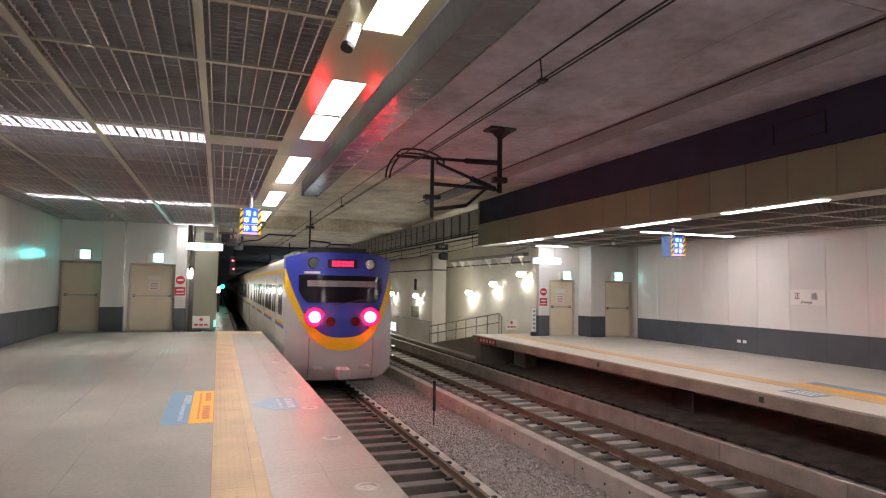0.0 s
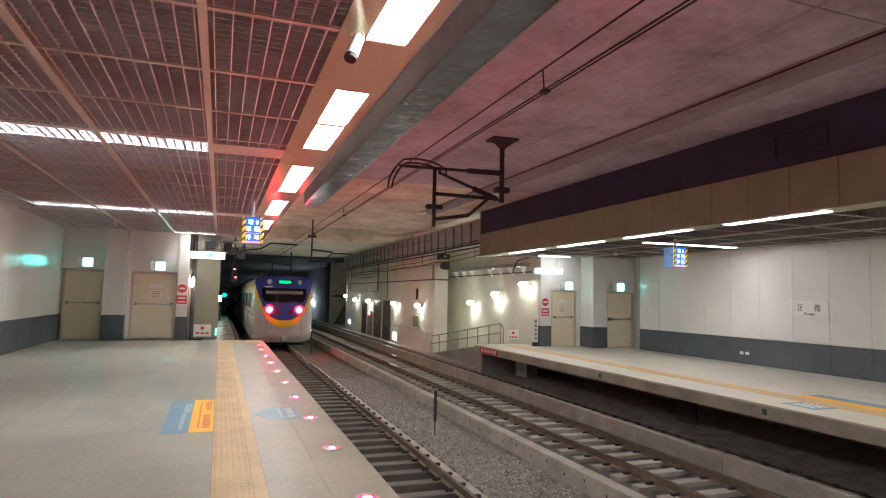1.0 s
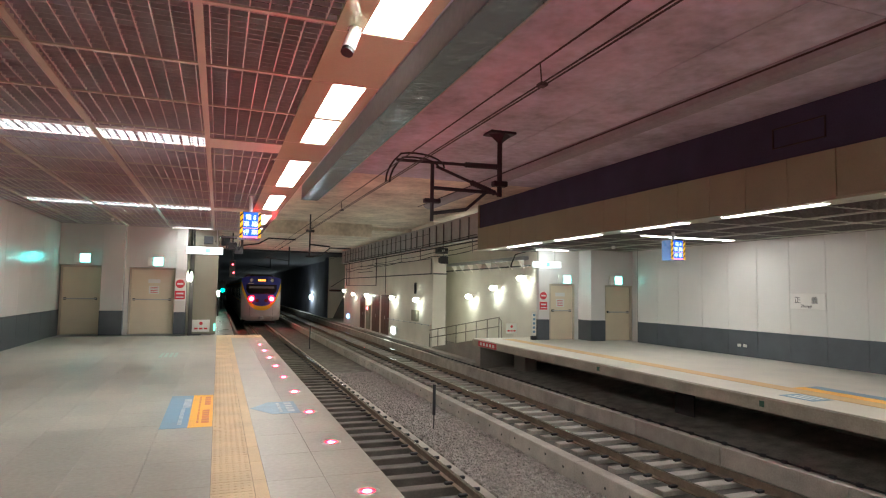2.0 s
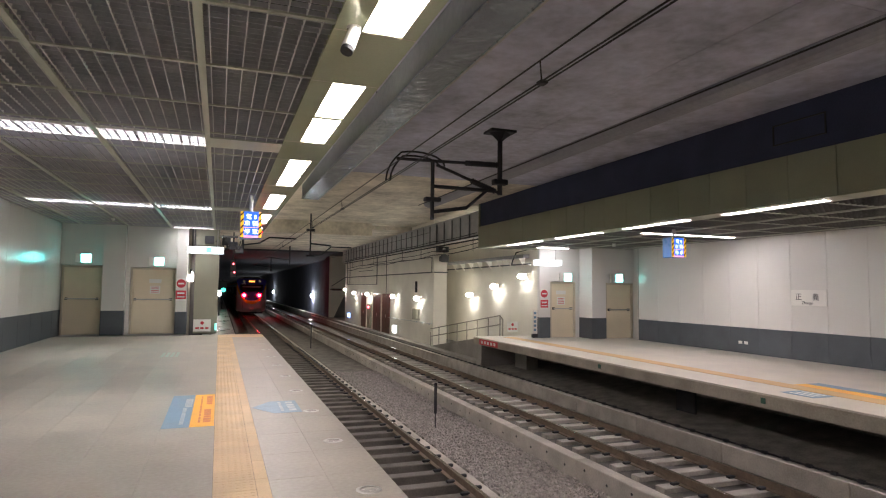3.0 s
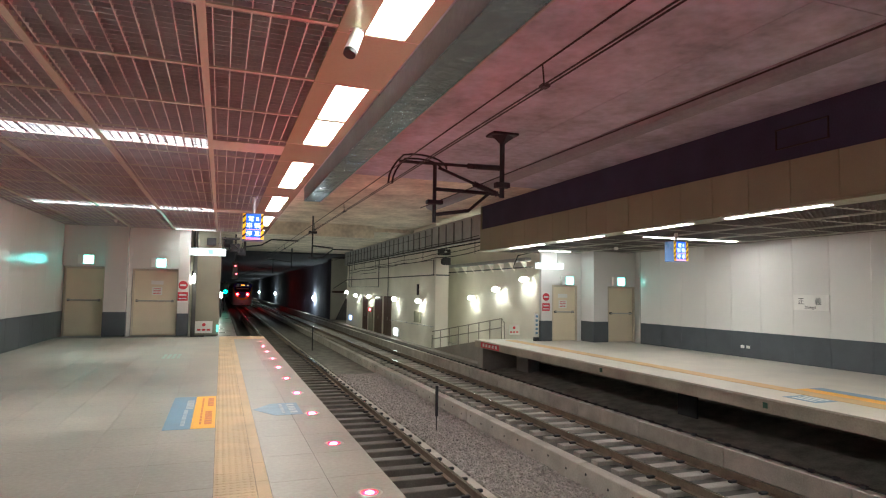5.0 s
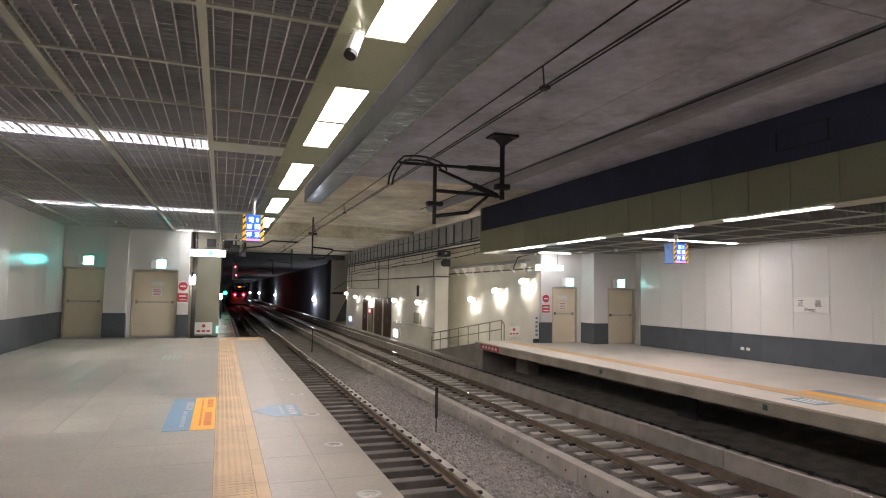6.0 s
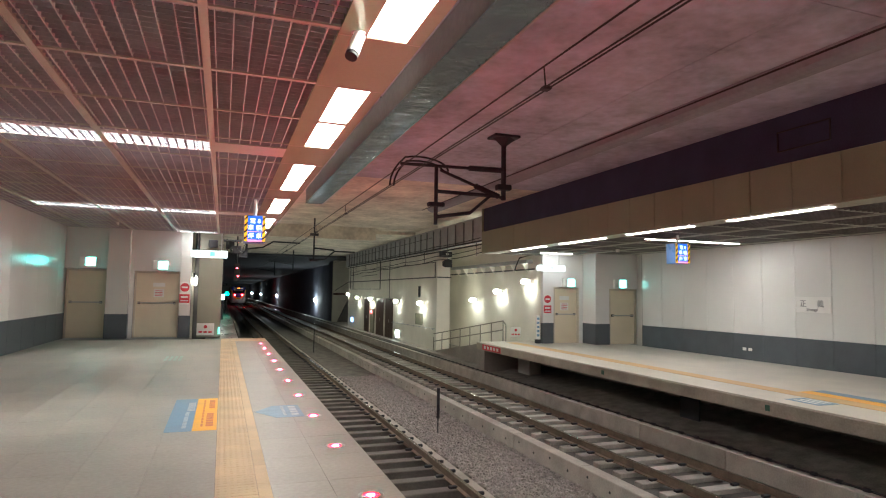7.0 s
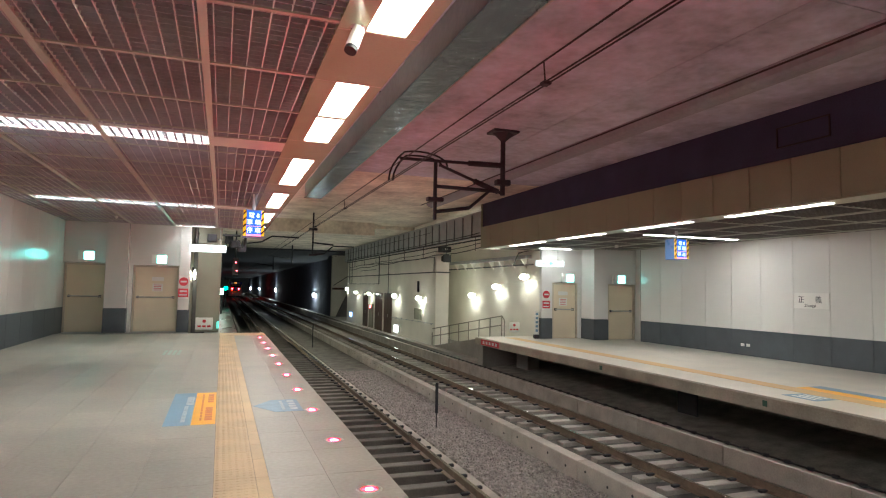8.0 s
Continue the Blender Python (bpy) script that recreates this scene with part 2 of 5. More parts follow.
def ribbed(a, b, r0, r1, ribs, n=12):
    """A turned body with ribs between two points."""
    bm = bmesh.new()
    a, b = Vector(a), Vector(b)
    q = (b - a).to_track_quat("Z", "Y")
    rings = []
    for k in range(2 * ribs + 1):
        c, r = a.lerp(b, k / (2 * ribs)), (r1 if k % 2 else r0)
        rings.append([bm.verts.new(c + q @ Vector((r * math.cos(2 * math.pi * i / n), r * math.sin(2 * math.pi * i / n), 0))) for i in range(n)])
    for u, v in zip(rings, rings[1:]):
        for i in range(n):
            bm.faces.new((u[i], u[(i + 1) % n], v[(i + 1) % n], v[i]))
    bm.faces.new(rings[0][::-1])
    bm.faces.new(rings[-1])
    return bm


def pipe(points, r, n=6):
    bm = bmesh.new()
    pts = [Vector(p) for p in points]
    rings = []
    for k, p in enumerate(pts):
        d = (pts[min(k + 1, len(pts) - 1)] - p).normalized() + (p - pts[max(k - 1, 0)]).normalized()
        q = d.to_track_quat("Z", "Y")
        rings.append([bm.verts.new(p + q @ Vector((r * math.cos(2 * math.pi * i / n), r * math.sin(2 * math.pi * i / n), 0))) for i in range(n)])
    for u, v in zip(rings, rings[1:]):
        # the start of the next ring is the vertex nearest to this ring's first
        o = min(range(n), key=lambda i: (v[i].co - u[0].co).length)
        for i in range(n):
            bm.faces.new((u[i], u[(i + 1) % n], v[(i + 1 + o) % n], v[(i + o) % n]))
    bm.faces.new(rings[0][::-1])
    bm.faces.new(rings[-1])
    bmesh.ops.recalc_face_normals(bm, faces=bm.faces[:])
    return bm


# ---- large structure ----
YB, YF = -8.0, 260.0     # the hall goes on behind the camera; the tunnel ends far off


def near_platform():
    p = tagged(new("platform_near", mesh_of("platform_near", bbox(-5.2, EDGE - 0.02, YB, Y_END, -0.35, -0.012), "joint")),
               "grey tiled station platform on a concrete slab", "platform", kind="structure")
    part("edge_beam", bbox(EDGE - 0.25, EDGE - 0.005, YB, Y_END, -0.36, -0.013, 0.006), "edge", p, "worn concrete edge beam")
    part("support_wall", bbox(0.75, 0.9, YB, 60, -1.6, -0.36), "dirty", p)
    return p


def far_platform():
    p = tagged(new("platform_far", mesh_of("platform_far", bbox(FAR_EDGE, 14.1, YB, 20.75, -0.22, 0.0, 0.008), "tile_far")),
               "pale tiled far platform on a concrete slab", "platform", kind="structure")
    part("edge_beam", bbox(FAR_EDGE - 0.012, FAR_EDGE + 0.3, YB, 20.76, -0.26, -0.03, 0.006), "edge", p, "stained concrete edge beam")
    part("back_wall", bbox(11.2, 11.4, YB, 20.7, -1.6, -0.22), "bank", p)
    part("pier", bbox(9.95, 10.4, 18.75, 19.6, -1.6, -0.24, 0.01), "concrete", p)
    part("pier", bbox(9.95, 10.4, 4.0, 4.8, -1.6, -0.24, 0.01), "concrete", p)
    part("pier_face", bbox(8.95, 10.6, 20.3, 20.74, -1.6, -0.23, 0.01), "concrete", p)
    part("dirt_bank", poly(bmesh.new(), [(8.87, -1.6), (8.87, -1.1), (10.4, -0.95), (11.2, -0.85), (11.2, -1.6)], YB, 20.3), "bank", p, "dark bank under the platform")
    # thin black sheet for the shade of a recess; no hole is cut
    part("sump", bbox(9.98, 10.02, 10.9, 11.5, -1.05, -0.42), "plenum", p, "black sheet standing in for a dark recess")
    return p


def walls():
    w = new("wall_left")
    tagged(w, "white panelled station wall with a dark grey dado", "wall", kind="structure")
    y = YB
    while y < 24.0:
        part("panel", bbox(-5.3, -5.15, y + 0.004, y + 1.2, 0.87, 4.4, 0.003), "white", w)
        part("dado", bbox(-5.3, -5.14, y + 0.004, y + 1.2, -0.02, 0.866, 0.003), "grey_band", w)
        y += 1.204
    part("backing", bbox(-5.5, -5.3, YB, 24.4, -0.3, 5.0), "concrete", w)

    b = tagged(new("wall_back"), "white end wall of the platform with grey dado and pilasters", "wall", kind="structure")
    part("backing", bbox(-5.3, -1.1, 24.45, 24.7, -0.3, 5.0), "white", b)
    part("lintel", bbox(-5.15, -3.8, 24.1, 24.45, 2.42, 4.4), "white", b)
    part("pilaster", bbox(-3.82, -3.12, 23.85, 24.45, 0.85, 4.4, 0.004), "white", b)
    part("pilaster_dado", bbox(-3.83, -3.11, 23.84, 24.45, 0.0, 0.85, 0.004), "grey_band", b)
    part("lintel", bbox(-3.12, -1.45, 24.1, 24.45, 2.38, 4.4), "white", b)
    part("jamb", bbox(-3.12, -2.99, 24.12, 24.45, 0.0, 2.38), "white", b)
    part("pilaster", bbox(-1.47, -1.1, 24.0, 24.45, 0.8, 4.4, 0.004), "white", b)
    part("pilaster_dado", bbox(-1.48, -1.09, 23.99, 24.45, 0.0, 0.8, 0.004), "grey_band", b)

    r = tagged(new("wall_right"), "white panelled wall of the far platform with a dark grey dado", "wall", kind="structure")
    y = 9.83 - 17 * 1.03
    while y < 18.0:
        b1 = min(y + 1.027, 18.3)
        part("panel", bbox(14.09, 14.25, y + 0.003, b1, 0.73, 3.9, 0.003), "white", r)
        part("dado", bbox(14.08, 14.25, y + 0.003, b1, -0.02, 0.726, 0.003), "grey_band", r)
        y += 1.03
    part("backing", bbox(14.25, 14.45, YB, 18.3, -0.3, 5.0), "concrete", r)
    part("recess_side", bbox(14.45, 14.6, 18.3, 21.2, -0.3, 5.0), "white", r)

    e = tagged(new("wall_far_end"), "white end wall of the far platform with pilaster and grey dado", "wall", kind="structure")
    part("backing", bbox(11.45, 14.45, 20.3, 21.2, -0.3, 5.0), "white_matt", e)
    part("side_panel", bbox(10.93, 11.38, 19.6, 19.75, 0.74, 3.9, 0.003), "white_matt", e)
    part("side_dado", bbox(10.925, 11.38, 19.59, 19.75, 0.0, 0.74, 0.003), "grey_band", e)
    part("lintel", bbox(11.38, 12.62, 19.6, 20.3, 2.05, 3.9), "white_matt", e)
    part("pilaster", bbox(12.63, 13.22, 18.8, 20.3, 0.74, 3.9, 0.004), "white_matt", e)
    part("pilaster_dado", bbox(12.62, 13.23, 18.79, 20.3, 0.0, 0.74, 0.004), "grey_band", e)
    part("lintel", bbox(13.23, 14.45, 18.82, 20.3, 2.02, 3.9), "white_matt", e)
    part("jamb", bbox(12.46, 12.62, 19.62, 20.3, 0.0, 2.05), "white_matt", e)

    # unseen wall added behind the camera, closes the hall across both tracks
    back = tagged(new("wall_rear", mesh_of("wall_rear", bbox(-5.5, 14.5, YB - 0.3, YB, -1.7, 5.0), "white")),
                  "added unseen white wall closing the hall", "wall", kind="structure")
    return back


def slab_panels(ys):
    bm = box(bmesh.new(), -5.5, 14.6, ys[0], ys[-1], ZS + 0.02, ZS + 0.4)
    for a, b in zip(ys, ys[1:]):
        for c, d in ((-5.5, 5.9), (5.915, 14.6)):
            box(bm, c, d, a + 0.007, b - 0.007, ZS, ZS + 0.019)
    return bm


def slab_and_tunnel():
    c = tagged(new("ceiling_slab", mesh_of("ceiling_slab", slab_panels([YB, -1.3, 4.6, 10.5, 16.4]), "slab")),
               "stained raw concrete slab over the tracks", "ceiling", kind="structure")
    # this stretch is brightened by colour instead of by lamps
    tagged(new("ceiling_slab", mesh_of("ceiling_slab", slab_panels([16.4, 19.4, 22.45, 25.9, 29.3]), "slab_lit")),
           "concrete slab near the tunnel mouth, coloured as if warmly lit", "ceiling", kind="structure")
    bm = bmesh.new()
    box(bm, -1.0, 11.1, 30.1, 50.0, 4.72, 5.3)
    box(bm, -1.0, 7.0, 29.3, 30.1, 4.3, 5.3)
    box(bm, 7.0, 11.6, 29.3, 30.1, 4.9, 5.3)
    tagged(new("ceiling_tunnel", mesh_of("ceiling_tunnel", bm, "slab_lit")), "concrete tunnel ceiling with a deep cross beam", "ceiling", kind="structure")
    # from here on the ceiling's darkness is coloured in
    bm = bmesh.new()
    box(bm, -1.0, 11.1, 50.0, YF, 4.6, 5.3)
    tagged(new("ceiling_deep_tunnel", mesh_of("ceiling_deep_tunnel", bm, "deep_shade")), "dark ceiling of the deep tunnel", "ceiling", kind="structure")
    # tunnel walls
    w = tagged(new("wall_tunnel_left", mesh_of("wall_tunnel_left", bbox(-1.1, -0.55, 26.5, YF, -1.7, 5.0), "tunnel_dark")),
               "dark tunnel wall", "wall", kind="structure")
    w = tagged(new("wall_tunnel_right"), "cream painted tunnel wall with doors and pipes", "wall", kind="structure")
    part("face", bbox(9.3, 9.95, 26.6, 47.6, -0.9, 5.0), "cream", w)
    part("niche_side", bbox(10.9, 11.1, 47.4, 55.2, -0.9, 5.0), "cream", w)
    part("niche_back", bbox(9.3, 10.9, 55.0, 55.3, -0.9, 5.0), "cream", w)
    # dark triangular wedge at the back of the niche
    part("niche_buttress", poly(bmesh.new(), [(9.75, -0.9), (10.9, -0.9), (10.9, 1.6)], 54.4, 54.98), "tunnel_dark", w, "dark sloping wedge in the niche")
    part("niche_floor", bbox(9.3, 10.9, 47.4, 55.0, -1.6, -0.9), "concrete", w)
    part("return_face", bbox(9.96, 11.6, 30.8, 31.0, -0.9, 5.0), "cream", w)
    part("ramp_wall", bbox(11.4, 11.6, 19.76, 30.7, -0.9, 5.0), "cream", w)
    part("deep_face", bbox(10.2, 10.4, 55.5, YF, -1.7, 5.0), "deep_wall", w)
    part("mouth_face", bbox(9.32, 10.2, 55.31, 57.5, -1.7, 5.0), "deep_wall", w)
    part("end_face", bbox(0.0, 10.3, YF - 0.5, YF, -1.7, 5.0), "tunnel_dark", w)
    # walkway along the right tunnel wall and ramp up to the far platform
    k = tagged(new("tunnel_walkway", mesh_of("tunnel_walkway", bbox(8.95, 9.3, 20.8, YF, -1.6, -0.9, 0.01), "concrete")),
               "narrow concrete walkway along the tunnel wall", "walkway", kind="structure")
    bm = poly(bmesh.new(), [(20.76, -0.02), (26.9, -0.9), (30.6, -0.9), (30.6, -1.6), (20.76, -1.6)], 9.3, 11.4, "x")
    tagged(new("ramp", mesh_of("ramp", bm, "concrete")), "concrete ramp from the platform down to the walkway", "ramp", kind="structure")
    # track bed
    g = tagged(new("ground", mesh_of("ground", bbox(-1.0, 14.4, YB, YF, -1.9, -1.5), "dirty")), "sooty concrete track bed", "ground", kind="structure")
    k = tagged(new("near_walkway", mesh_of("near_walkway", bbox(-0.55, 0.62, Y_END + 0.02, 90.0, -0.4, -0.09, 0.01), "dirty")),
               "narrow walkway of smooth slabs beside the track", "walkway", kind="structure")
    me = mesh_of("walkway_slab", bbox(0.003, 0.582, 0.006, 1.2, -0.088, -0.05, 0.006), "walk_slab")
    for i in range(55):
        for x in (-0.55, 0.035):
            o = new("walkway_slab", me)
            o.location, o.parent = (x, Y_END + 0.03 + 1.2 * i, 0), k
    bm = bmesh.new()
    box(bm, 3.95, 5.62, YB, 19.5, -1.5, -1.39)
    tagged(new("ballast_bed", mesh_of("ballast_bed", bm, "ballast")), "grey ballast between the tracks", "ballast", kind="structure")
    tagged(new("ballast_bed", mesh_of("ballast_bed", bbox(3.95, 5.62, 19.5, 120, -1.5, -1.392), "bank")), "dark sooty ballast between the tunnel tracks", "ballast", kind="structure")
    t = tagged(new("trough_wall"), "low concrete kerb walls along the far track", "kerb", kind="structure")
    y = YB
    while y < 60:
        part("kerb_block", bbox(5.62, 5.85, y + 0.006, y + 2.4, -1.5, -1.06, 0.012), "sleeper", t)
        part("kerb_block", bbox(8.68, 8.86, y + 0.006, y + 2.4, -1.5, -1.02, 0.012), "sleeper", t)
        y += 2.406
    part("rail_plinth", bbox(3.7, 3.93, YB, 120, -1.5, -1.27, 0.012), "sleeper", t, "narrow concrete plinth beside the rail")
    part("far_kerb", bbox(5.62, 5.85, 60.1, YF, -1.5, -1.06), "sleeper", t)
    tagged(new("bed_slab", mesh_of("bed_slab", bbox(5.85, 8.68, YB, YF, -1.5, -1.38), "dirty")), "dirty concrete bed of the far track", "ground", kind="structure")
    return c


def tracks():
    def rail(bm, x):
        pts = [(-0.06, -0.15), (0.06, -0.15), (0.06, -0.138), (0.012, -0.12), (0.01, -0.04), (0.032, -0.03), (0.032, -0.004),
               (-0.032, -0.004), (-0.032, -0.03), (-0.01, -0.04), (-0.012, -0.12), (-0.06, -0.138)]
        return poly(bm, [(x + a, ZR + b) for a, b in pts], YB, YF)
    for nm, c in (("near", TRACK_A), ("far", TRACK_B)):
        t = tagged(new("track_" + nm), "narrow gauge railway track with steel rails on sleepers", "track", kind="structure")
        for s in (-1, 1):
            x = c + s * 0.566
            r = part("rail", rail(bmesh.new(), x), "rust", t, "rusty steel rail with a polished head")
            part("rail_head", bbox(x - 0.027, x + 0.027, YB, YF, ZR - 0.005, ZR), "rail", r, "polished rail head")
        hw = 1.0 if nm == "near" else 0.95
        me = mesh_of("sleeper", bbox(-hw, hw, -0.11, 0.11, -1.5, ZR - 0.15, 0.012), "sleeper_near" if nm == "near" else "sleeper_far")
        clip = mesh_of("rail_clip", bbox(-0.07, 0.07, -0.04, 0.04, 0, 0.04, 0.01), "iron")
        for i in range(130):
            y = YB + 0.3 + i * 0.6
            s = new("sleeper", me)
            s.location, s.parent = (c, y, 0), t
            if y < 34 and y > 3:
                for dx in (-0.66, -0.47, 0.47, 0.66):
                    k = new("rail_clip", clip)
                    k.location, k.parent = (dx, 0, ZR - 0.15), s


def near_ceiling():
    bm = bmesh.new()
    x0, x1 = -5.15, 0.8
    # fine blades
    y = 1.0
    fine = 0
    while y < 24.0:
        box(bm, x0, x1, y - 0.004, y + 0.004, ZC + 0.01, ZC + 0.05)
        y += 0.1055
        fine += 1
    x = x0
    while x < x1:
        box(bm, x - 0.005, x + 0.005, 1.0, 24.0, ZC + 0.008, ZC + 0.055)
        x += 0.143
    me = mesh_of("ceiling_grid", bm, "grid", "grid_shaded")
    for p in me.polygons:
        if p.index < 6 * fine:
            p.material_index = 1
    tagged(new("ceiling_grid", me), "dark open-cell metal grid ceiling over the platform", "ceiling", kind="structure")
    bm = bmesh.new()
    for i in range(5):
        x = -0.225 - 1.43 * i
        box(bm, x - 0.035, x + 0.035, YB, 24.0, ZC - 0.012, ZC + 0.06)
    for i in range(-3, 14):
        y = 6.1 + 1.372 * i
        box(bm, x0, x1, y - 0.023, y + 0.023, ZC - 0.004, ZC + 0.058)
    for y in (1.37, 9.42, 17.47):
        box(bm, -0.19, x1, y - 0.3, y + 0.3, ZC - 0.008, ZC + 0.05)
    tagged(new("ceiling_bars", mesh_of("ceiling_bars", bm, "bar")), "pale metal bars carrying the grid ceiling", "ceiling", kind="structure")
    bm = bmesh.new()
    box(bm, x0, 1.0, YB, 24.4, ZC + 0.55, ZC + 0.6)
    tagged(new("ceiling_plenum", mesh_of("ceiling_plenum", bm, "plenum")), "black void above the grid ceiling", "ceiling", kind="structure")
    bm = bmesh.new()
    box(bm, 0.8, 1.03, YB, 26.5, ZC - 0.01, ZC + 0.02)
    box(bm, 1.37, 1.5, YB, 26.5, ZC - 0.01, ZC + 0.02)
    lamps = strip_lamp_rows()
    edges = [YB] + [v for a, b in lamps for v in (a, b)] + [26.5]
    for a, b in zip(edges[::2], edges[1::2]):
        box(bm, 1.03, 1.37, a, b, ZC - 0.01, ZC + 0.02)
    box(bm, 1.47, 1.5, YB, 26.5, ZC + 0.02, ZC + 0.1)
    box(bm, 0.8, 0.83, YB, 26.5, ZC + 0.02, ZC + 0.5)
    tagged(new("ceiling_strip", mesh_of("ceiling_strip", bm, "strip")), "cream metal ceiling strip that holds the lamps", "ceiling", kind="structure")
    bm = bmesh.new()
    for a, b in lamps:
        for y in (a - 0.02, b + 0.02):
            box(bm, 0.805, 1.495, y - 0.004, y + 0.004, ZC - 0.0125, ZC - 0.0095)
    tagged(new("ceiling_joints", mesh_of("ceiling_joints", bm, "door_frame")), "thin dark joints across the ceiling strip", "ceiling", kind="structure")


def strip_lamp_rows():
    return [(2.1 + 4.04 * i, 4.8 + 4.04 * i) for i in range(-2, 6)]


def beam():
    b = tagged(new("edge_beam_far"), "olive panelled beam along the far platform edge", "beam", kind="structure")
    ys = [20.7 - 0.875 * i for i in range(34)]
    for y in ys:
        part("panel", bbox(8.98, 9.04, y - 0.869, y - 0.004, 3.28, 4.05, 0.004), "olive", b)
        part("soffit_panel", bbox(8.98, 9.5, y - 0.869, y - 0.004, 3.24, 3.278, 0.003), "olive", b)
    part("end_cap", bbox(8.99, 10.4, 20.7, 20.74, 3.25, 4.92), "olive", b)
    part("upper_face", bbox(9.05, 9.2, YB, 20.7, 4.0, ZS), "dark", b, "dark recessed wall above the beam")
    bm = bmesh.new()
    y = YB
    while y < 20.7:
        box(bm, 9.5, 14.1, y - 0.004, y + 0.004, 3.27, 3.3)
        y += 0.1
    x = 9.5
    while x < 14.1:
        box(bm, x - 0.006, x + 0.006, YB, 20.7, 3.262, 3.305)
        x += 0.1433
    tagged(new("ceiling_grid_far", mesh_of("ceiling_grid_far", bm, "grid_far")), "dark metal grid ceiling over the far platform", "ceiling", kind="structure")
    bm = bmesh.new()
    for x in (10.93, 12.36, 13.79):
        box(bm, x - 0.03, x + 0.03, YB, 20.7, 3.245, 3.3)
    y = 20.0
    while y > YB:
        box(bm, 9.5, 14.1, y - 0.018, y + 0.018, 3.255, 3.3)
        y -= 1.4
    tagged(new("ceiling_bars_far", mesh_of("ceiling_bars_far", bm, "bar")), "pale bars of the far grid ceiling", "ceiling", kind="structure")
    bm = bmesh.new()
    box(bm, 9.3, 14.3, YB, 20.95, 3.75, 3.8)
    tagged(new("ceiling_plenum_far", mesh_of("ceiling_plenum_far", bm, "plenum")), "black void above the far grid ceiling", "ceiling", kind="structure")


# ---- lamps ----
def lamps():
    # diffusers in the ceiling strip, two to a bay
    t = thing("ceiling_light", "bright white twin fluorescent lamp in the ceiling strip", "ceiling light", "lamps in the ceiling strip")
    for k in range(2):
        d = part("diffuser", bbox(1.04, 1.36, 0.01 + k * 1.35, 1.34 + k * 1.35, ZC + 0.004, ZC + 0.03, 0.004), "tube", t)
    part("frame", bbox(1.03, 1.37, 1.3, 1.39, ZC - 0.014, ZC + 0.02, 0.006), "strip", t)
    part("housing", bbox(1.03, 1.37, 0.0, 2.7, ZC + 0.04, ZC + 0.12), "strip", t)
    rows = strip_lamp_rows()
    for a, b in rows[1:]:
        copy_thing(t, pose(0, a, 0))
    t.location = (0, rows[0][0], 0)
    # louvred troffers across the platform
    t = thing("troffer_light", "louvred fluorescent troffer across the grid ceiling", "ceiling light", "louvred troffers")
    part("glow_panel", bbox(-1.39, 0.0, -0.27, 0.27, ZC + 0.06, ZC + 0.07), "louvre", t)
    fr = bmesh.new()
    box(fr, -1.39, 0, -0.32, -0.285, ZC - 0.006, ZC + 0.075)
    box(fr, -1.39, 0, 0.285, 0.32, ZC - 0.006, ZC + 0.075)
    part("frame", fr, "white_plastic", t)
    for i in range(1, 12):
        x = -1.39 + 1.39 * i / 12
        part("louvre_blade", box(bmesh.new(), x - 0.012, x + 0.012, -0.28, 0.28, ZC, ZC + 0.05), "louvre_blade", t)
    for v in (-0.14, 0.0, 0.14):
        part("louvre_spine", box(bmesh.new(), -1.39, 0, v - 0.006, v + 0.006, ZC, ZC + 0.05), "louvre_blade", t)
    first = True
    for y in (1.37, 9.42, 17.47, 23.6):
        for i in range(1, 4) if y < 20 else (1,):
            m = pose(-0.245 - 1.43 * (i - 1), y, 0)
            if first:
                t.matrix_basis, first = m, False
            else:
                copy_thing(t, m)
    # far platform
    t = thing("ceiling_light", "bright white fluorescent lamp under the far beam", "ceiling light", "lamps under the far beam")
    part("diffuser", bbox(9.14, 9.3, 0.0, 1.05, 3.225, 3.24, 0.003), "far_tube", t)
    part("diffuser", bbox(9.14, 9.3, 1.08, 2.13, 3.225, 3.24, 0.003), "far_tube", t)
    part("frame", bbox(9.12, 9.32, -0.02, 2.15, 3.232, 3.245), "white_plastic", t)
    for i in range(1, 8):
        copy_thing(t, pose(0, 16.45 - 3.13 * i, 0))
    t.location = (0, 16.45, 0)
    t = thing("ceiling_light", "fluorescent lamp across the far grid ceiling", "ceiling light", "cross lamps of the far platform")
    part("diffuser", bbox(0.0, 1.5, -0.09, 0.09, 3.225, 3.24, 0.003), "far_tube", t)
    part("diffuser", bbox(1.53, 3.0, -0.09, 0.09, 3.225, 3.24, 0.003), "far_tube", t)
    part("frame", bbox(-0.02, 3.02, -0.11, 0.11, 3.232, 3.245), "white_plastic", t)
    for x, y in ((10.5, 4.9), (10.5, -3.3)):
        copy_thing(t, pose(x, y, 0))
    t.location = (10.3, 13.0, 0)
    t2 = thing("ceiling_light", "short fluorescent lamp by the far end wall", "ceiling light", "cross lamps of the far platform")
    part("diffuser", bbox(10.6, 11.8, 19.0, 19.2, 3.225, 3.24, 0.003), "short_tube", t2)
    # tunnel wall lamps
    t = thing("wall_lamp", "glowing oval wall lamp on the tunnel wall", "wall lamp", "tunnel wall lamps")
    bm = bmesh.new()
    bmesh.ops.create_uvsphere(bm, u_segments=14, v_segments=8, radius=0.5, matrix=Matrix.Diagonal((0.16, 0.62, 0.19, 1)))
    part("glass", bm, "wall_lamp", t)
    part("housing", bbox(0.075, 0.095, -0.28, 0.28, -0.085, 0.085, 0.008), "white_plastic", t, "pale lamp housing")
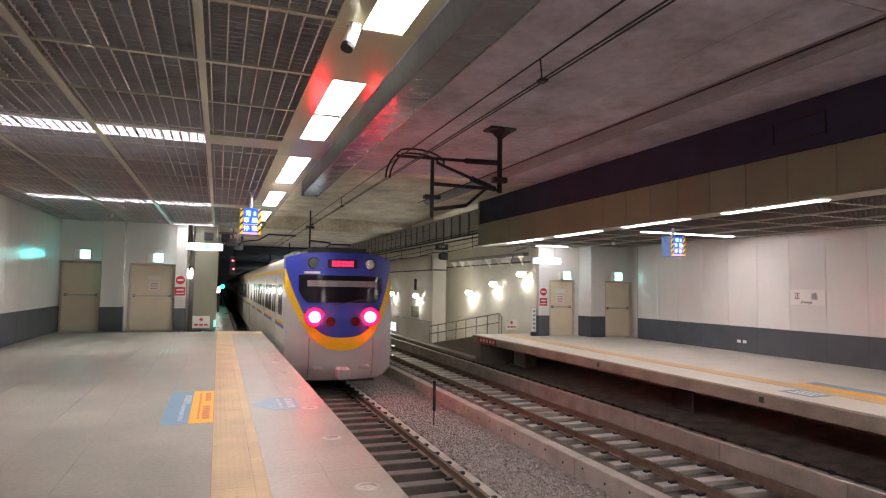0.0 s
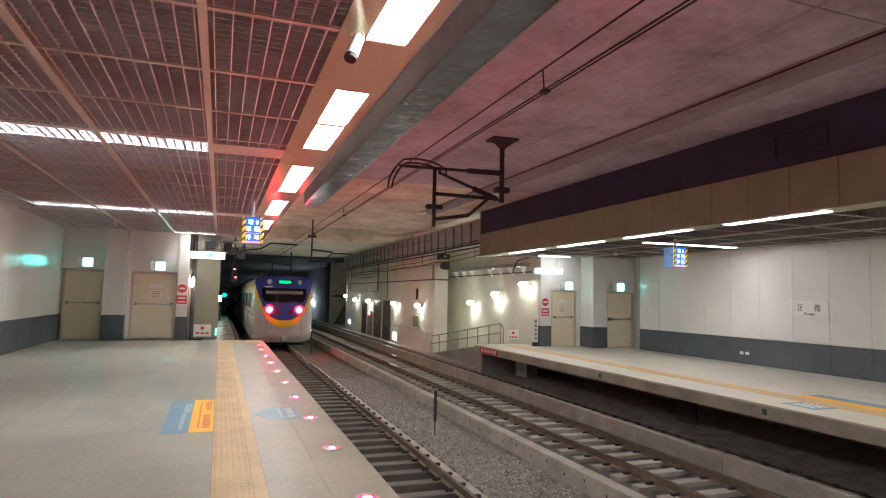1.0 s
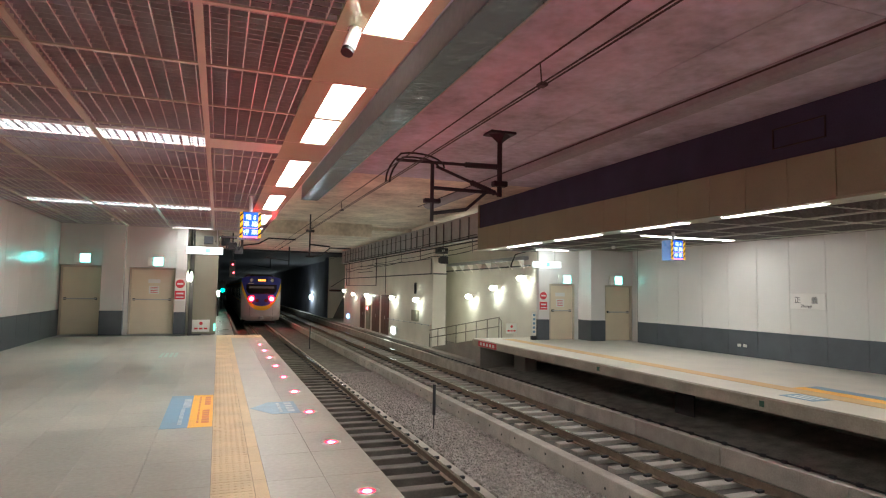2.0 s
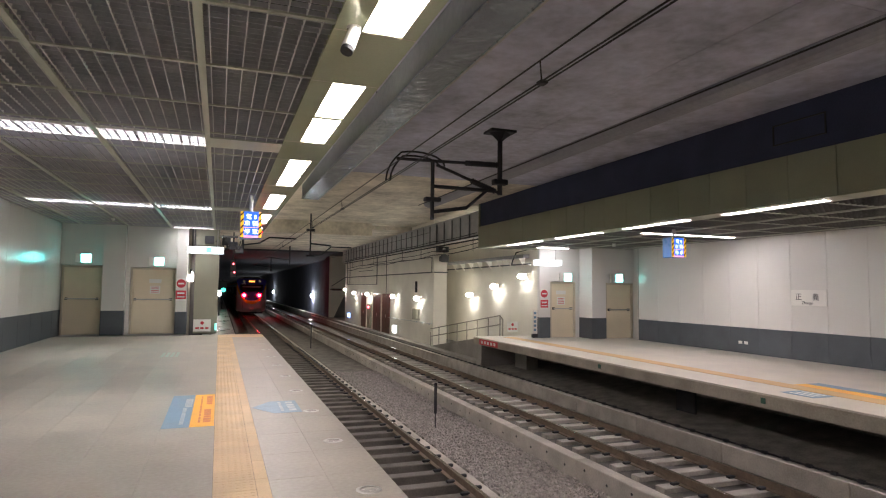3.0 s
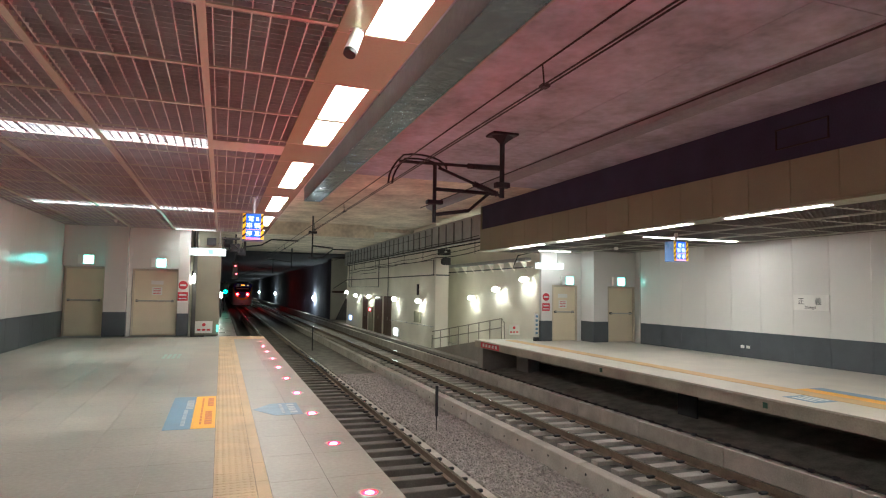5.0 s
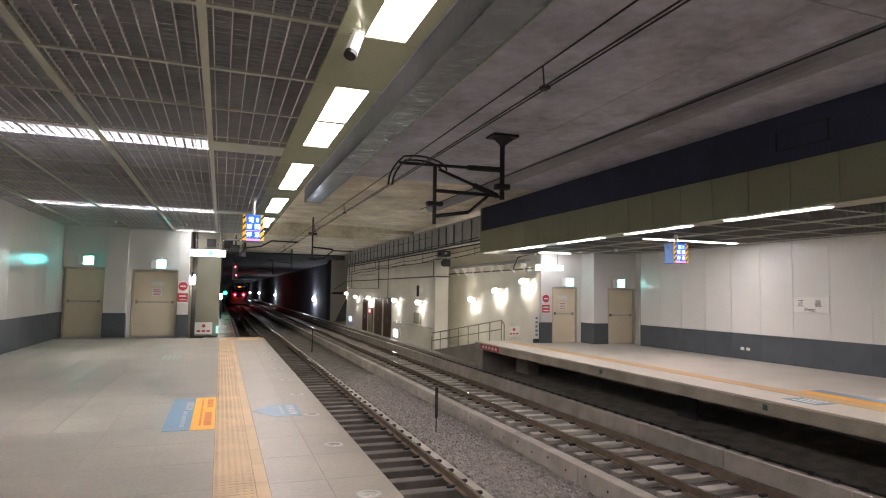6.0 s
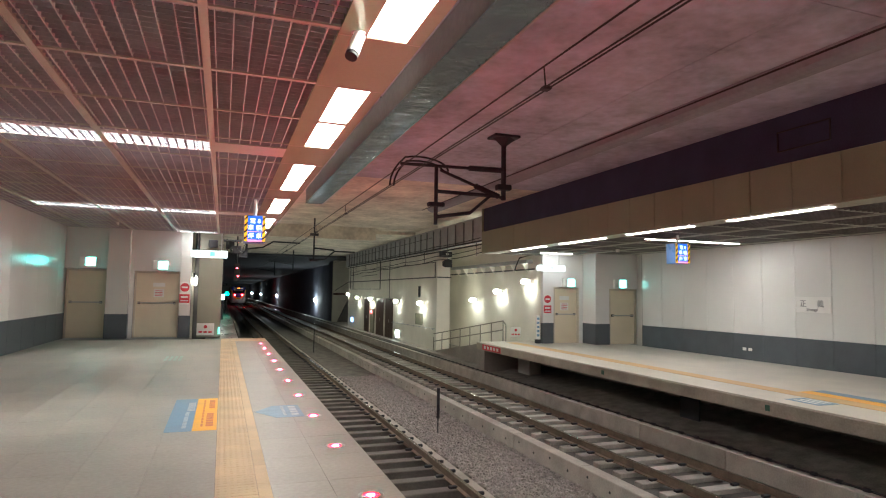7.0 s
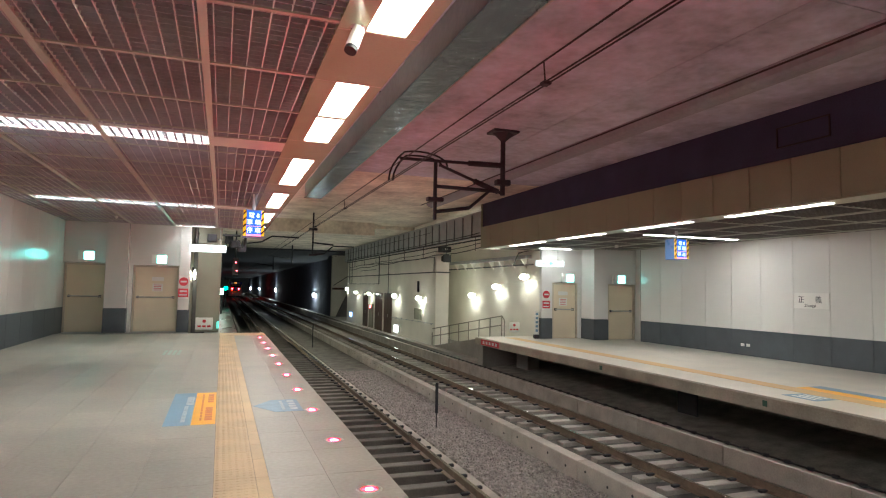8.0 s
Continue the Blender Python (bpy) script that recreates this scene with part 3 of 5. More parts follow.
    part("bracket", bbox(0.02, 0.26, -0.03, 0.03, -0.03, 0.03), "iron", t)
    # added plate on the wall side, keeps the glow off the wall above
    part("hood", bbox(0.0, 0.24, -0.36, 0.36, 0.1, 0.112, 0.004), "white_plastic", t, "added hood that shades the wall above the lamp")
    spots = [(9.06, 28.5, 1.26), (9.06, 32.9, 1.29), (9.06, 39.2, 1.34), (9.06, 43.34, 1.38), (9.22, 47.62, 1.6),
             (11.14, 26.75, 1.46), (11.14, 24.0, 1.87), (11.14, 21.42, 2.26)]
    for p in spots[1:]:
        copy_thing(t, pose(*p))
    t.location = spots[0]
    # added lamps, hidden by the pillar, to brighten tunnel walls, ceiling and train
    s = thing("wall_lamp", "added fill lamp hidden on the near tunnel wall", "wall lamp", "near tunnel wall lamps")
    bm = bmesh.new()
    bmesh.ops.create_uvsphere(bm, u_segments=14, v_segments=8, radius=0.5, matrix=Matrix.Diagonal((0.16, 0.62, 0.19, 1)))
    part("glass", bm, "fill_lamp", s)
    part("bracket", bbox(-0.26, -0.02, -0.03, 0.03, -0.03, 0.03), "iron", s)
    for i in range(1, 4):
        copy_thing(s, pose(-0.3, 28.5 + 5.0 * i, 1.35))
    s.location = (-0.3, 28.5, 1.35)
    t = thing("tunnel_lamp", "small white lamp on the dark tunnel wall", "wall lamp", "deep tunnel lamps")
    bm = bmesh.new()
    bmesh.ops.create_uvsphere(bm, u_segments=12, v_segments=8, radius=0.5, matrix=Matrix.Diagonal((0.16, 0.3, 0.4, 1)))
    part("glass", bm, "tunnel_lamp", t)
    part("bracket", bbox(0.05, 0.2, -0.05, 0.05, -0.08, 0.08), "iron", t)
    spots = [(10.05, 71.5, 0.8), (10.05, 125.0, 0.9), (10.05, 180.0, 0.85), (10.05, 235, 0.8)]
    for p in spots[1:]:
        copy_thing(t, pose(*p))
    t.location = spots[0]


# ---- warning lights in the platform edge: a glowing disc that turns up and down in its cup ----
FLIPS = []


def edge_lights():
    disc = bmesh.new()
    bmesh.ops.create_cone(disc, cap_ends=True, segments=24, radius1=0.069, radius2=0.069, depth=0.008)
    rod(disc, (0, 0, -0.004), (0, 0, -0.006), 0.036, 20)
    me = mesh_of("flip_disc", disc, "led_off", "led_red", "led_core")
    for p in me.polygons:
        if p.normal.z < -0.5:
            p.material_index = 2 if p.center.z < -0.005 else 1
    ring = bmesh.new()
    n = 28
    for i in range(n):
        a, b = 2 * math.pi * i / n, 2 * math.pi * (i + 1) / n
        prof = [(0.07, -0.16), (0.07, 0.002), (0.075, 0.006), (0.1, 0.006), (0.112, 0.001), (0.112, -0.012)]
        for (r0, z0), (r1, z1) in zip(prof, prof[1:]):
            ring.faces.new([ring.verts.new(q) for q in ((r0 * math.cos(a), r0 * math.sin(a), z0), (r0 * math.cos(b), r0 * math.sin(b), z0),
                                                        (r1 * math.cos(b), r1 * math.sin(b), z1), (r1 * math.cos(a), r1 * math.sin(a), z1))])
    bmesh.ops.remove_doubles(ring, verts=ring.verts[:], dist=1e-5)
    ring_me = mesh_of("rim", ring, "steel")
    floor = mesh_of("cup", rod(bmesh.new(), (0, 0, -0.165), (0, 0, -0.16), 0.075, 20), "black")
    for i in range(-5, 10):
        y = 5.22 + 1.765 * i
        t = thing("platform_edge_light", "round red warning light set into the platform edge", "warning light", "warning lights along the platform edge", (1.26, y, 0.0))
        for nm, m in (("rim", ring_me), ("cup", floor)):
            o = new(nm, m)
            o.parent = t
        d = new("lens", me)
        d.parent = t
        d.location = (0, 0, -0.006)
        FLIPS.append(d)


# ---- platform surface: tiles, tactile strip, printed markings ----
TL = 0.8825


def pierced(x0, x1, y0, y1, cx, cy, r, z0, z1):
    """A tile with a round hole."""
    bm = bmesh.new()
    ang = sorted([2 * math.pi * i / 28 for i in range(28)] + [math.atan2(y - cy, x - cx) % (2 * math.pi) for x in (x0, x1) for y in (y0, y1)])
    rings = []
    for a in ang:
        c, s = math.cos(a), math.sin(a)
        k = min(((x1 if c > 0 else x0) - cx) / c if abs(c) > 1e-6 else 9, ((y1 if s > 0 else y0) - cy) / s if abs(s) > 1e-6 else 9)
        rings.append([bm.verts.new(p) for p in ((cx + r * c, cy + r * s, z1), (cx + k * c, cy + k * s, z1), (cx + k * c, cy + k * s, z0))])
    n = len(rings)
    for i in range(n):
        a, b = rings[i], rings[(i + 1) % n]
        bm.faces.new((a[0], a[1], b[1], b[0]))
        bm.faces.new((a[1], a[2], b[2], b[1]))
    bmesh.ops.recalc_face_normals(bm, faces=bm.faces[:])
    return bm


def surface():
    f = tagged(new("floor"), "grey granite floor tiles with fine joints", "floor", kind="structure")
    g = 0.003
    y0 = 4.857 - TL * 3
    me = mesh_of("floor_tile", bbox(-0.305 + g / 2, 0.305 - g / 2, g / 2, TL - g / 2, -0.012, 0.0), "tile")
    mr = mesh_of("floor_tile", bbox(g / 2, 0.51 - g / 2, g / 2, TL - g / 2, -0.012, 0.0), "tile")
    mp = mesh_of("edge_tile", bbox(g / 2, 0.545 - g / 2, g / 2, TL - g / 2, -0.012, 0.0), "tile")
    mh = mesh_of("edge_tile", pierced(g / 2, 0.545 - g / 2, g / 2, TL - g / 2, 1.26 - 0.98, 5.22 - 4.857, 0.1, -0.012, 0.0), "tile")
    rows = int((Y_END - y0) / TL)
    for j in range(rows):
        y = y0 + j * TL
        for i in range(9):
            if -0.305 - 0.61 * i < -5.3:
                continue
            o = new("floor_tile", me)
            o.location, o.parent = (-0.305 - 0.61 * i, y, 0), f
        o = new("floor_tile", mr)
        o.location, o.parent = (0.47, y, 0), f
        o = new("edge_tile", mh if (j - 3) % 2 == 0 else mp)
        o.location, o.parent = (0.98, y, 0), f
    bm = bmesh.new()
    box(bm, -5.15, 0.0, YB, y0 - g, -0.012, 0)
    box(bm, 0.47, 1.525, YB, y0 - g, -0.012, 0)
    part("rear_floor", bm, "tile", f)
    # tactile strip: ribbed tiles and a smooth orange border
    t = tagged(new("tactile_paving"), "yellow ribbed tactile paving with an orange border", "tactile paving", kind="structure")
    bm = bbox(0.002, 0.353, 0.002, 0.298, -0.012, 0.001)
    for i in range(6):
        for k in range(4):
            x, y = 0.03 + 0.058 * i, 0.04 + 0.0735 * k
            box(bm, x - 0.014, x + 0.014, y - 0.03, y + 0.03, 0.001, 0.0035)
    me = mesh_of("tactile_tile", bm, "tactile")
    mb = mesh_of("border_tile", bbox(0.357, 0.468, 0.002, 0.598, -0.012, 0.002), "tactile")
    y, k = y0, 0
    while y < 22.2:
        o = new("tactile_tile", me)
        o.location, o.parent = (0, y, 0), t
        if k % 2 == 0:
            o = new("border_tile", mb)
            o.location, o.parent = (0, y, 0), t
        y += 0.3
        k += 1
    part("rear_strip", bbox(0.002, 0.468, YB, y0 - 0.002, -0.012, 0.001), "tactile", t)
    for i in range(5):
        for k in range(4):
            part("end_tile", bbox(0.002 + 0.304 * i, 0.3 + 0.304 * i, 22.21 + 0.3 * k, 22.505 + 0.3 * k, -0.004, 0.004), "tactile", t)
    # printed floor signs
    s = thing("floor_sign", "blue and yellow printed boarding sign on the floor", "floor sign")
    part("blue_field", bbox(-0.61, -0.295, 8.16, 10.52, 0.001, 0.003), "mat_blue", s)
    part("yellow_field", bbox(-0.292, -0.005, 8.16, 10.52, 0.001, 0.003), "mat_yellow", s)
    for i in range(7):
        part("white_bar", bbox(-0.41, -0.31, 9.5 + 0.1 * i, 9.58 + 0.1 * i, 0.003, 0.0045), "worn_white", s)
    for i in range(13):
        part("white_bar", bbox(-0.42, -0.37, 8.35 + 0.085 * i, 8.41 + 0.085 * i, 0.003, 0.0045), "worn_white", s)
    for i in range(6):
        part("red_bar", bbox(-0.14, -0.05, 8.4 + 0.15 * i, 8.52 + 0.15 * i, 0.003, 0.0045), "worn_red", s)
    for i in range(4):
        part("red_bar", bbox(-0.12, -0.04, 9.65 + 0.18 * i, 9.79 + 0.18 * i, 0.003, 0.0045), "worn_red", s)
    for i in range(10):
        part("red_bar", bbox(-0.2, -0.175, 8.4 + 0.2 * i, 8.55 + 0.2 * i, 0.003, 0.0045), "worn_red", s)
    a = thing("floor_sign", "blue printed arrow sign on the floor by the edge", "floor sign")
    bm = poly(bmesh.new(), [(0.49, 9.2), (0.76, 9.62), (1.14, 9.62), (1.14, 8.72), (0.76, 8.72)], 0.001, 0.003, "z")
    part("arrow_field", bm, "worn_blue", a)
    for i in range(4):
        part("white_bar", bbox(0.98, 1.08, 8.85 + 0.18 * i, 8.98 + 0.18 * i, 0.003, 0.0045), "worn_white", a)
    for i in range(7):
        part("white_bar", bbox(0.87, 0.91, 8.85 + 0.1 * i, 8.92 + 0.1 * i, 0.003, 0.0045), "worn_white", a)
    e = thing("floor_sign", "faded green exit marking on the floor", "floor sign")
    for i in range(4):
        part("green_bar", bbox(-1.3 + 0.11 * i, -1.23 + 0.11 * i, 16.3, 17.4, 0.0005, 0.002), "faded_green", e)
    # markings of the far platform
    t = tagged(new("tactile_paving_far"), "orange tactile strip along the far platform", "tactile paving", kind="structure")
    y = YB
    me = mesh_of("tactile_tile", bbox(0, 0.42, 0.002, 0.598, -0.004, 0.005), "orange")
    while y < 20.2:
        o = new("tactile_tile", me)
        o.location, o.parent = (9.78, y, 0), t
        y += 0.6
    s = thing("floor_sign", "blue printed sign on the far platform", "floor sign")
    part("blue_field", bbox(9.22, 9.72, 7.4, 8.05, 0.001, 0.004), "mat_blue", s)
    part("yellow_field", bbox(10.21, 10.53, 6.0, 8.6, 0.001, 0.005), "mat_yellow", s)
    part("blue_strip", bbox(10.535, 10.85, 6.0, 8.6, 0.001, 0.005), "mat_blue", s)
    for i in range(3):
        part("white_bar", bbox(9.32 + 0.14 * i, 9.38 + 0.14 * i, 7.5, 7.95, 0.004, 0.0055), "print_white", s)


# ---- doors, signs and fittings ----
def steel_door(x0, x1, y, z1, bar):
    d = tagged(new("door_1" if not bpy.data.objects.get("door_1") else "door_2"), "closed beige steel fire door with a push bar", "door", kind="structure")
    part("leaf", bbox(x0 + 0.06, x1 - 0.06, y, y + 0.05, 0.01, z1 - 0.06, 0.004), "door", d)
    fr = bmesh.new()
    box(fr, x0, x0 + 0.058, y - 0.06, y + 0.08, 0, z1)
    box(fr, x1 - 0.058, x1, y - 0.06, y + 0.08, 0, z1)
    box(fr, x0 + 0.058, x1 - 0.058, y - 0.06, y + 0.08, z1 - 0.058, z1)
    part("frame", fr, "door_frame", d)
    b = part("push_bar", bbox(x0 + 0.12, x1 - 0.14, y - 0.09, y - 0.06, bar - 0.022, bar + 0.022, 0.008), "steel", d)
    part("bracket", bbox(x0 + 0.12, x0 + 0.2, y - 0.06, y, bar - 0.04, bar + 0.04, 0.006), "iron", b)
    part("bracket", bbox(x1 - 0.22, x1 - 0.14, y - 0.06, y, bar - 0.04, bar + 0.04, 0.006), "iron", b)
    return d


def door_notice(x, y, z):
    n = thing("door_notice", "white paper notices stuck on the fire door", "notice")
    part("upper_sheet", bbox(x - 0.2, x + 0.2, y - 0.006, y, z + 0.18, z + 0.32), "white_plastic", n)
    part("lower_sheet", bbox(x - 0.17, x + 0.17, y - 0.006, y, z - 0.2, z + 0.08), "white_plastic", n)
    for i in range(4):
        part("red_bar", bbox(x - 0.12, x + 0.12, y - 0.008, y - 0.006, z - 0.16 + 0.06 * i, z - 0.14 + 0.06 * i), "print_red", n)


def exit_sign(x, y, z, lamp="exit"):
    e = thing("exit_sign", "glowing green and white exit sign box above the door", "exit sign", "exit signs")
    part("housing", bbox(x - 0.3, x + 0.2, y - 0.1, y, z - 0.16, z + 0.16, 0.01), "white_plastic", e)
    part("lit_panel", bbox(x - 0.1, x + 0.19, y - 0.112, y - 0.1, z - 0.14, z + 0.14, 0.003), lamp, e)


def no_entry(x, y, z, s=1.0):
    n = thing("no_entry_sign", "round red no entry sign above a red notice", "sign", "no entry signs")
    part("plate", bbox(x - 0.17 * s, x + 0.17 * s, y - 0.006, y, z - 0.62 * s, z + 0.2 * s), "white_plastic", n)
    part("red_disc", rod(bmesh.new(), (x, y - 0.006, z), (x, y - 0.012, z), 0.155 * s, 28), "print_red", n)
    part("white_bar", bbox(x - 0.1 * s, x + 0.1 * s, y - 0.016, y - 0.012, z - 0.03 * s, z + 0.03 * s), "print_white", n)
    part("red_field", bbox(x - 0.17 * s, x + 0.17 * s, y - 0.012, y - 0.006, z - 0.56 * s, z - 0.25 * s), "print_red", n)
    part("text_bar", bbox(x - 0.12 * s, x + 0.12 * s, y - 0.015, y - 0.012, z - 0.38 * s, z - 0.32 * s), "print_white", n)
    part("text_bar", bbox(x - 0.13 * s, x + 0.13 * s, y - 0.015, y - 0.012, z - 0.5 * s, z - 0.46 * s), "print_white", n)


def small_sign(x, y, z, w, h):
    n = thing("warning_sign", "small white sign with a red round mark", "sign", "small white signs")
    part("plate", bbox(x - w, x + w, y - 0.012, y, z - h, z + h, 0.003), "white_plastic", n)
    part("red_disc", rod(bmesh.new(), (x, y - 0.012, z + h * 0.4), (x, y - 0.016, z + h * 0.4), h * 0.28, 20), "print_red", n)
    for i in range(3):
        part("text_bar", bbox(x - w * 0.75 + i * w * 0.55, x - w * 0.35 + i * w * 0.55, y - 0.015, y - 0.012, z - h * 0.6, z - h * 0.3), "print_red", n)


def words(text, size, material, parent, at, rot, name="lettering", centre=True):
    cu = bpy.data.curves.new(name, "FONT")
    cu.body, cu.size, cu.extrude = text, size, 0.002
    if centre:
        cu.align_x = "CENTER"
    tmp = bpy.data.objects.new(name, cu)
    scene.collection.objects.link(tmp)
    me = bpy.data.meshes.new_from_object(tmp.evaluated_get(bpy.context.evaluated_depsgraph_get()))
    bpy.data.objects.remove(tmp)
    me.materials.clear()
    me.materials.append(M[material])
    ob = new(name, me)
    ob.parent = parent
    ob.matrix_basis = pose(*at, *rot)
    return ob


def display(x, y, z, zc, w=0.46, h=0.62, dep=0.42):
    d = thing("stop_display", "blue lit train stop sign box with yellow hazard edges", "display sign", "hanging stop signs", (x, y, z))
    part("housing", bbox(-w / 2, w / 2, -dep / 2, dep / 2, -h / 2, h / 2, 0.012), "disp_side", d)
    fy = -dep / 2
    part("face", bbox(-w * 0.34, w * 0.34, fy - 0.008, fy, -h * 0.44, h * 0.46), "disp_blue", d)
    part("base_line", bbox(-w * 0.34, w * 0.34, fy - 0.012, fy - 0.008, -h * 0.47, -h * 0.40), "disp_pink", d)
    part("divider", bbox(-w * 0.34, w * 0.34, fy - 0.012, fy - 0.008, -h * 0.11, -h * 0.095), "disp_pink", d)
    for s in (-1, 1):
        a, b = sorted((s * w * 0.35, s * w * 0.5))
        st = part("hazard_edge", bbox(a, b, fy - 0.01, fy, -h * 0.46, h * 0.48), "hazard_yellow", d)
        for i in range(4):
            z0 = -h * 0.42 + i * h * 0.24
            bm = poly(bmesh.new(), [(a, z0), (b, z0 + 0.07), (b, z0 + 0.12), (a, z0 + 0.05)], fy - 0.013, fy - 0.01)
            part("black_stripe", bm, "black", st)
    for row, zz in (("\u96fb 8", 0.135), ("\u8eca \u8f1b", -0.02), ("\u505c \u8eca", -0.205)):
        words(row, 0.135 * h / 0.62, "disp_white", d, (0, fy - 0.01, zz * h / 0.62), (90, 0, 0))
    part("stem", rod(bmesh.new(), (0, 0, h / 2), (0, 0, zc - z), 0.04, 10), "white_plastic", d)


def fittings():
    steel_door(-5.12, -3.84, 24.3, 2.4, 1.25)
    steel_door(-2.98, -1.47, 24.3, 2.37, 1.24)
    door_notice(-2.18, 24.3, 1.65)
    exit_sign(-4.4, 24.1, 2.66)
    exit_sign(-2.1, 24.1, 2.6)
    no_entry(-1.3, 23.99, 1.82)
    steel_door(11.385, 12.45, 19.68, 2.03, 1.06)
    steel_door(13.235, 14.42, 18.9, 2.01, 1.04)
    door_notice(11.87, 19.68, 1.4)
    exit_sign(12.02, 19.6, 2.21, "exit_far")
    exit_sign(13.56, 18.62, 2.19, "exit_far")
    part("arm", bbox(13.4, 13.6, 18.62, 18.82, 2.15, 2.22), "steel", bpy.data.objects["exit_sign.003"])
    no_entry(11.12, 19.59, 1.6, 0.9)
    # concrete pillar at the platform's end
    p = tagged(new("pillar", mesh_of("pillar", bbox(-0.86, -0.04, 24.1, 25.4, 0.0, 4.9, 0.015), "pillar")), "grey-green painted concrete pillar at the platform end", "pillar", kind="structure")
    small_sign(-0.55, 24.1, 0.3, 0.3, 0.22)
    small_sign(11.05, 22.0, 0.26, 0.24, 0.2)
    tagged(new("wall_recess", mesh_of("wall_recess", bbox(-1.3, -1.12, 24.7, 30, -0.4, 4.9), "cream")), "cream wall beside the pillar", "wall", kind="structure")
    # hanging exit signs
    s = thing("hanging_sign", "lit white and green exit sign hung from the ceiling", "hanging sign")
    part("box", bbox(-1.05, 0.1, 22.0, 22.18, 2.83, 3.07, 0.01), "sign_white", s)
    part("green_arrow", poly(bmesh.new(), [(-0.85, 2.95), (-0.73, 3.02), (-0.73, 2.97), (-0.6, 2.97), (-0.6, 2.93), (-0.73, 2.93), (-0.73, 2.88)], 21.99, 22.0), "sign_green", s)
    part("green_figure", bbox(-0.47, -0.28, 21.99, 22.0, 2.87, 3.03), "sign_green", s)
    for x in (-0.85, -0.1):
        part("rod", rod(bmesh.new(), (x, 22.09, 3.07), (x, 22.09, ZC), 0.012), "steel", s)
    s = thing("hanging_sign", "lit white and green exit sign over the far platform", "hanging sign")
    part("box", bbox(10.45, 11.5, 19.0, 19.18, 2.6, 2.8, 0.01), "sign_white", s)
    part("green_arrow", bbox(10.6, 10.75, 18.99, 19.0, 2.66, 2.74), "sign_green", s)
    part("green_figure", bbox(10.9, 11.05, 18.99, 19.0, 2.64, 2.77), "sign_green", s)
    for x in (10.6, 11.3):
        part("rod", rod(bmesh.new(), (x, 19.09, 2.8), (x, 19.09, 3.26), 0.012), "steel", s)
    display(0.63, 14.6, 3.13, ZC)
    display(10.5, 12.1, 2.8, 3.26, 0.42, 0.5, 0.34)
    # camera under the ceiling
    c = thing("security_camera", "white security camera under the ceiling", "security camera")
    part("plate", rod(bmesh.new(), (0.95, 4.74, ZC - 0.022), (0.95, 4.74, ZC - 0.01), 0.06, 16), "white_plastic", c)
    part("mount", rod(bmesh.new(), (0.95, 4.74, ZC - 0.02), (0.94, 4.69, ZC - 0.1), 0.024, 12), "white_plastic", c)
    part("body", rod(bmesh.new(), (0.94, 4.66, ZC - 0.07), (0.873, 4.588, ZC - 0.255), 0.05, 14, 0.054), "white_plastic", c)
    part("hood", rod(bmesh.new(), (0.874, 4.589, ZC - 0.25), (0.862, 4.576, ZC - 0.285), 0.05, 14), "black", c, "black lens hood")
    part("cable", pipe([(0.9, 4.75, ZC - 0.02), (0.95, 4.8, ZC - 0.05), (0.98, 4.76, ZC - 0.01)], 0.008), "cable", c)
    # station name plate
    n = thing("name_plate", "white station name plate on the panelled wall", "sign")
    part("plate", bbox(14.06, 14.088, 10.86, 11.86, 1.4, 1.8, 0.004), "white_plastic", n)
    words("\u6b63", 0.19, "print_dark", n, (14.055, 11.63, 1.56), (90, 0, -90))
    words("\u7fa9", 0.19, "print_dark", n, (14.055, 11.15, 1.56), (90, 0, -90))
    words("Zhengyi", 0.1, "print_dark", n, (14.055, 11.38, 1.445), (90, 0, -90))
    # sockets in the dado
    for p in ((14.07, 13.55, 0.3), (14.07, 13.35, 0.3)):
        o = thing("wall_socket", "small white wall socket in the dado", "socket", "wall sockets")
        part("cover", bbox(p[0] - 0.012, 14.08, p[1] - 0.06, p[1] + 0.06, p[2] - 0.04, p[2] + 0.04, 0.004), "white_plastic", o)
    o = thing("wall_socket", "small white wall socket in the dado", "socket", "wall sockets")
    part("cover", bbox(-5.14, -5.125, 17.6, 17.72, 0.28, 0.36, 0.004), "white_plastic", o)
    for p in ((-3.2, 21.4), (-4.2, 6.8)):
        o = thing("smoke_detector", "small round smoke detector under the ceiling", "detector", "smoke detectors")
        part("base", rod(bmesh.new(), (*p, ZC - 0.05), (*p, ZC), 0.05, 16), "white_plastic", o)
        part("sensor", rod(bmesh.new(), (*p, ZC - 0.09), (*p, ZC - 0.05), 0.025, 12, 0.045), "white_plastic", o)
    o = thing("smoke_detector", "small round smoke detector under the far ceiling", "detector", "smoke detectors")
    part("base", rod(bmesh.new(), (12.0, 16.6, 3.17), (12.0, 16.6, 3.26), 0.06, 16), "white_plastic", o)
    # banner post and edge label on the far platform
    b = thing("banner_sign", "narrow white upright sign by the far platform end", "sign")
    part("board", bbox(10.72, 10.88, 19.7, 19.74, 0.15, 1.0, 0.006), "white_plastic", b)
    part("foot", bbox(10.71, 10.89, 19.64, 19.8, 0.0, 0.14, 0.01), "iron", b)
    for i in range(5):
        part("text_bar", bbox(10.76, 10.85, 19.69, 19.7, 0.25 + 0.15 * i, 0.33 + 0.15 * i), "mat_blue", b)
    e = thing("edge_label", "red plate on the end of the far platform edge", "sign")
    part("plate", bbox(8.825, 8.838, 18.7, 20.2, -0.235, -0.045), "print_red", e)
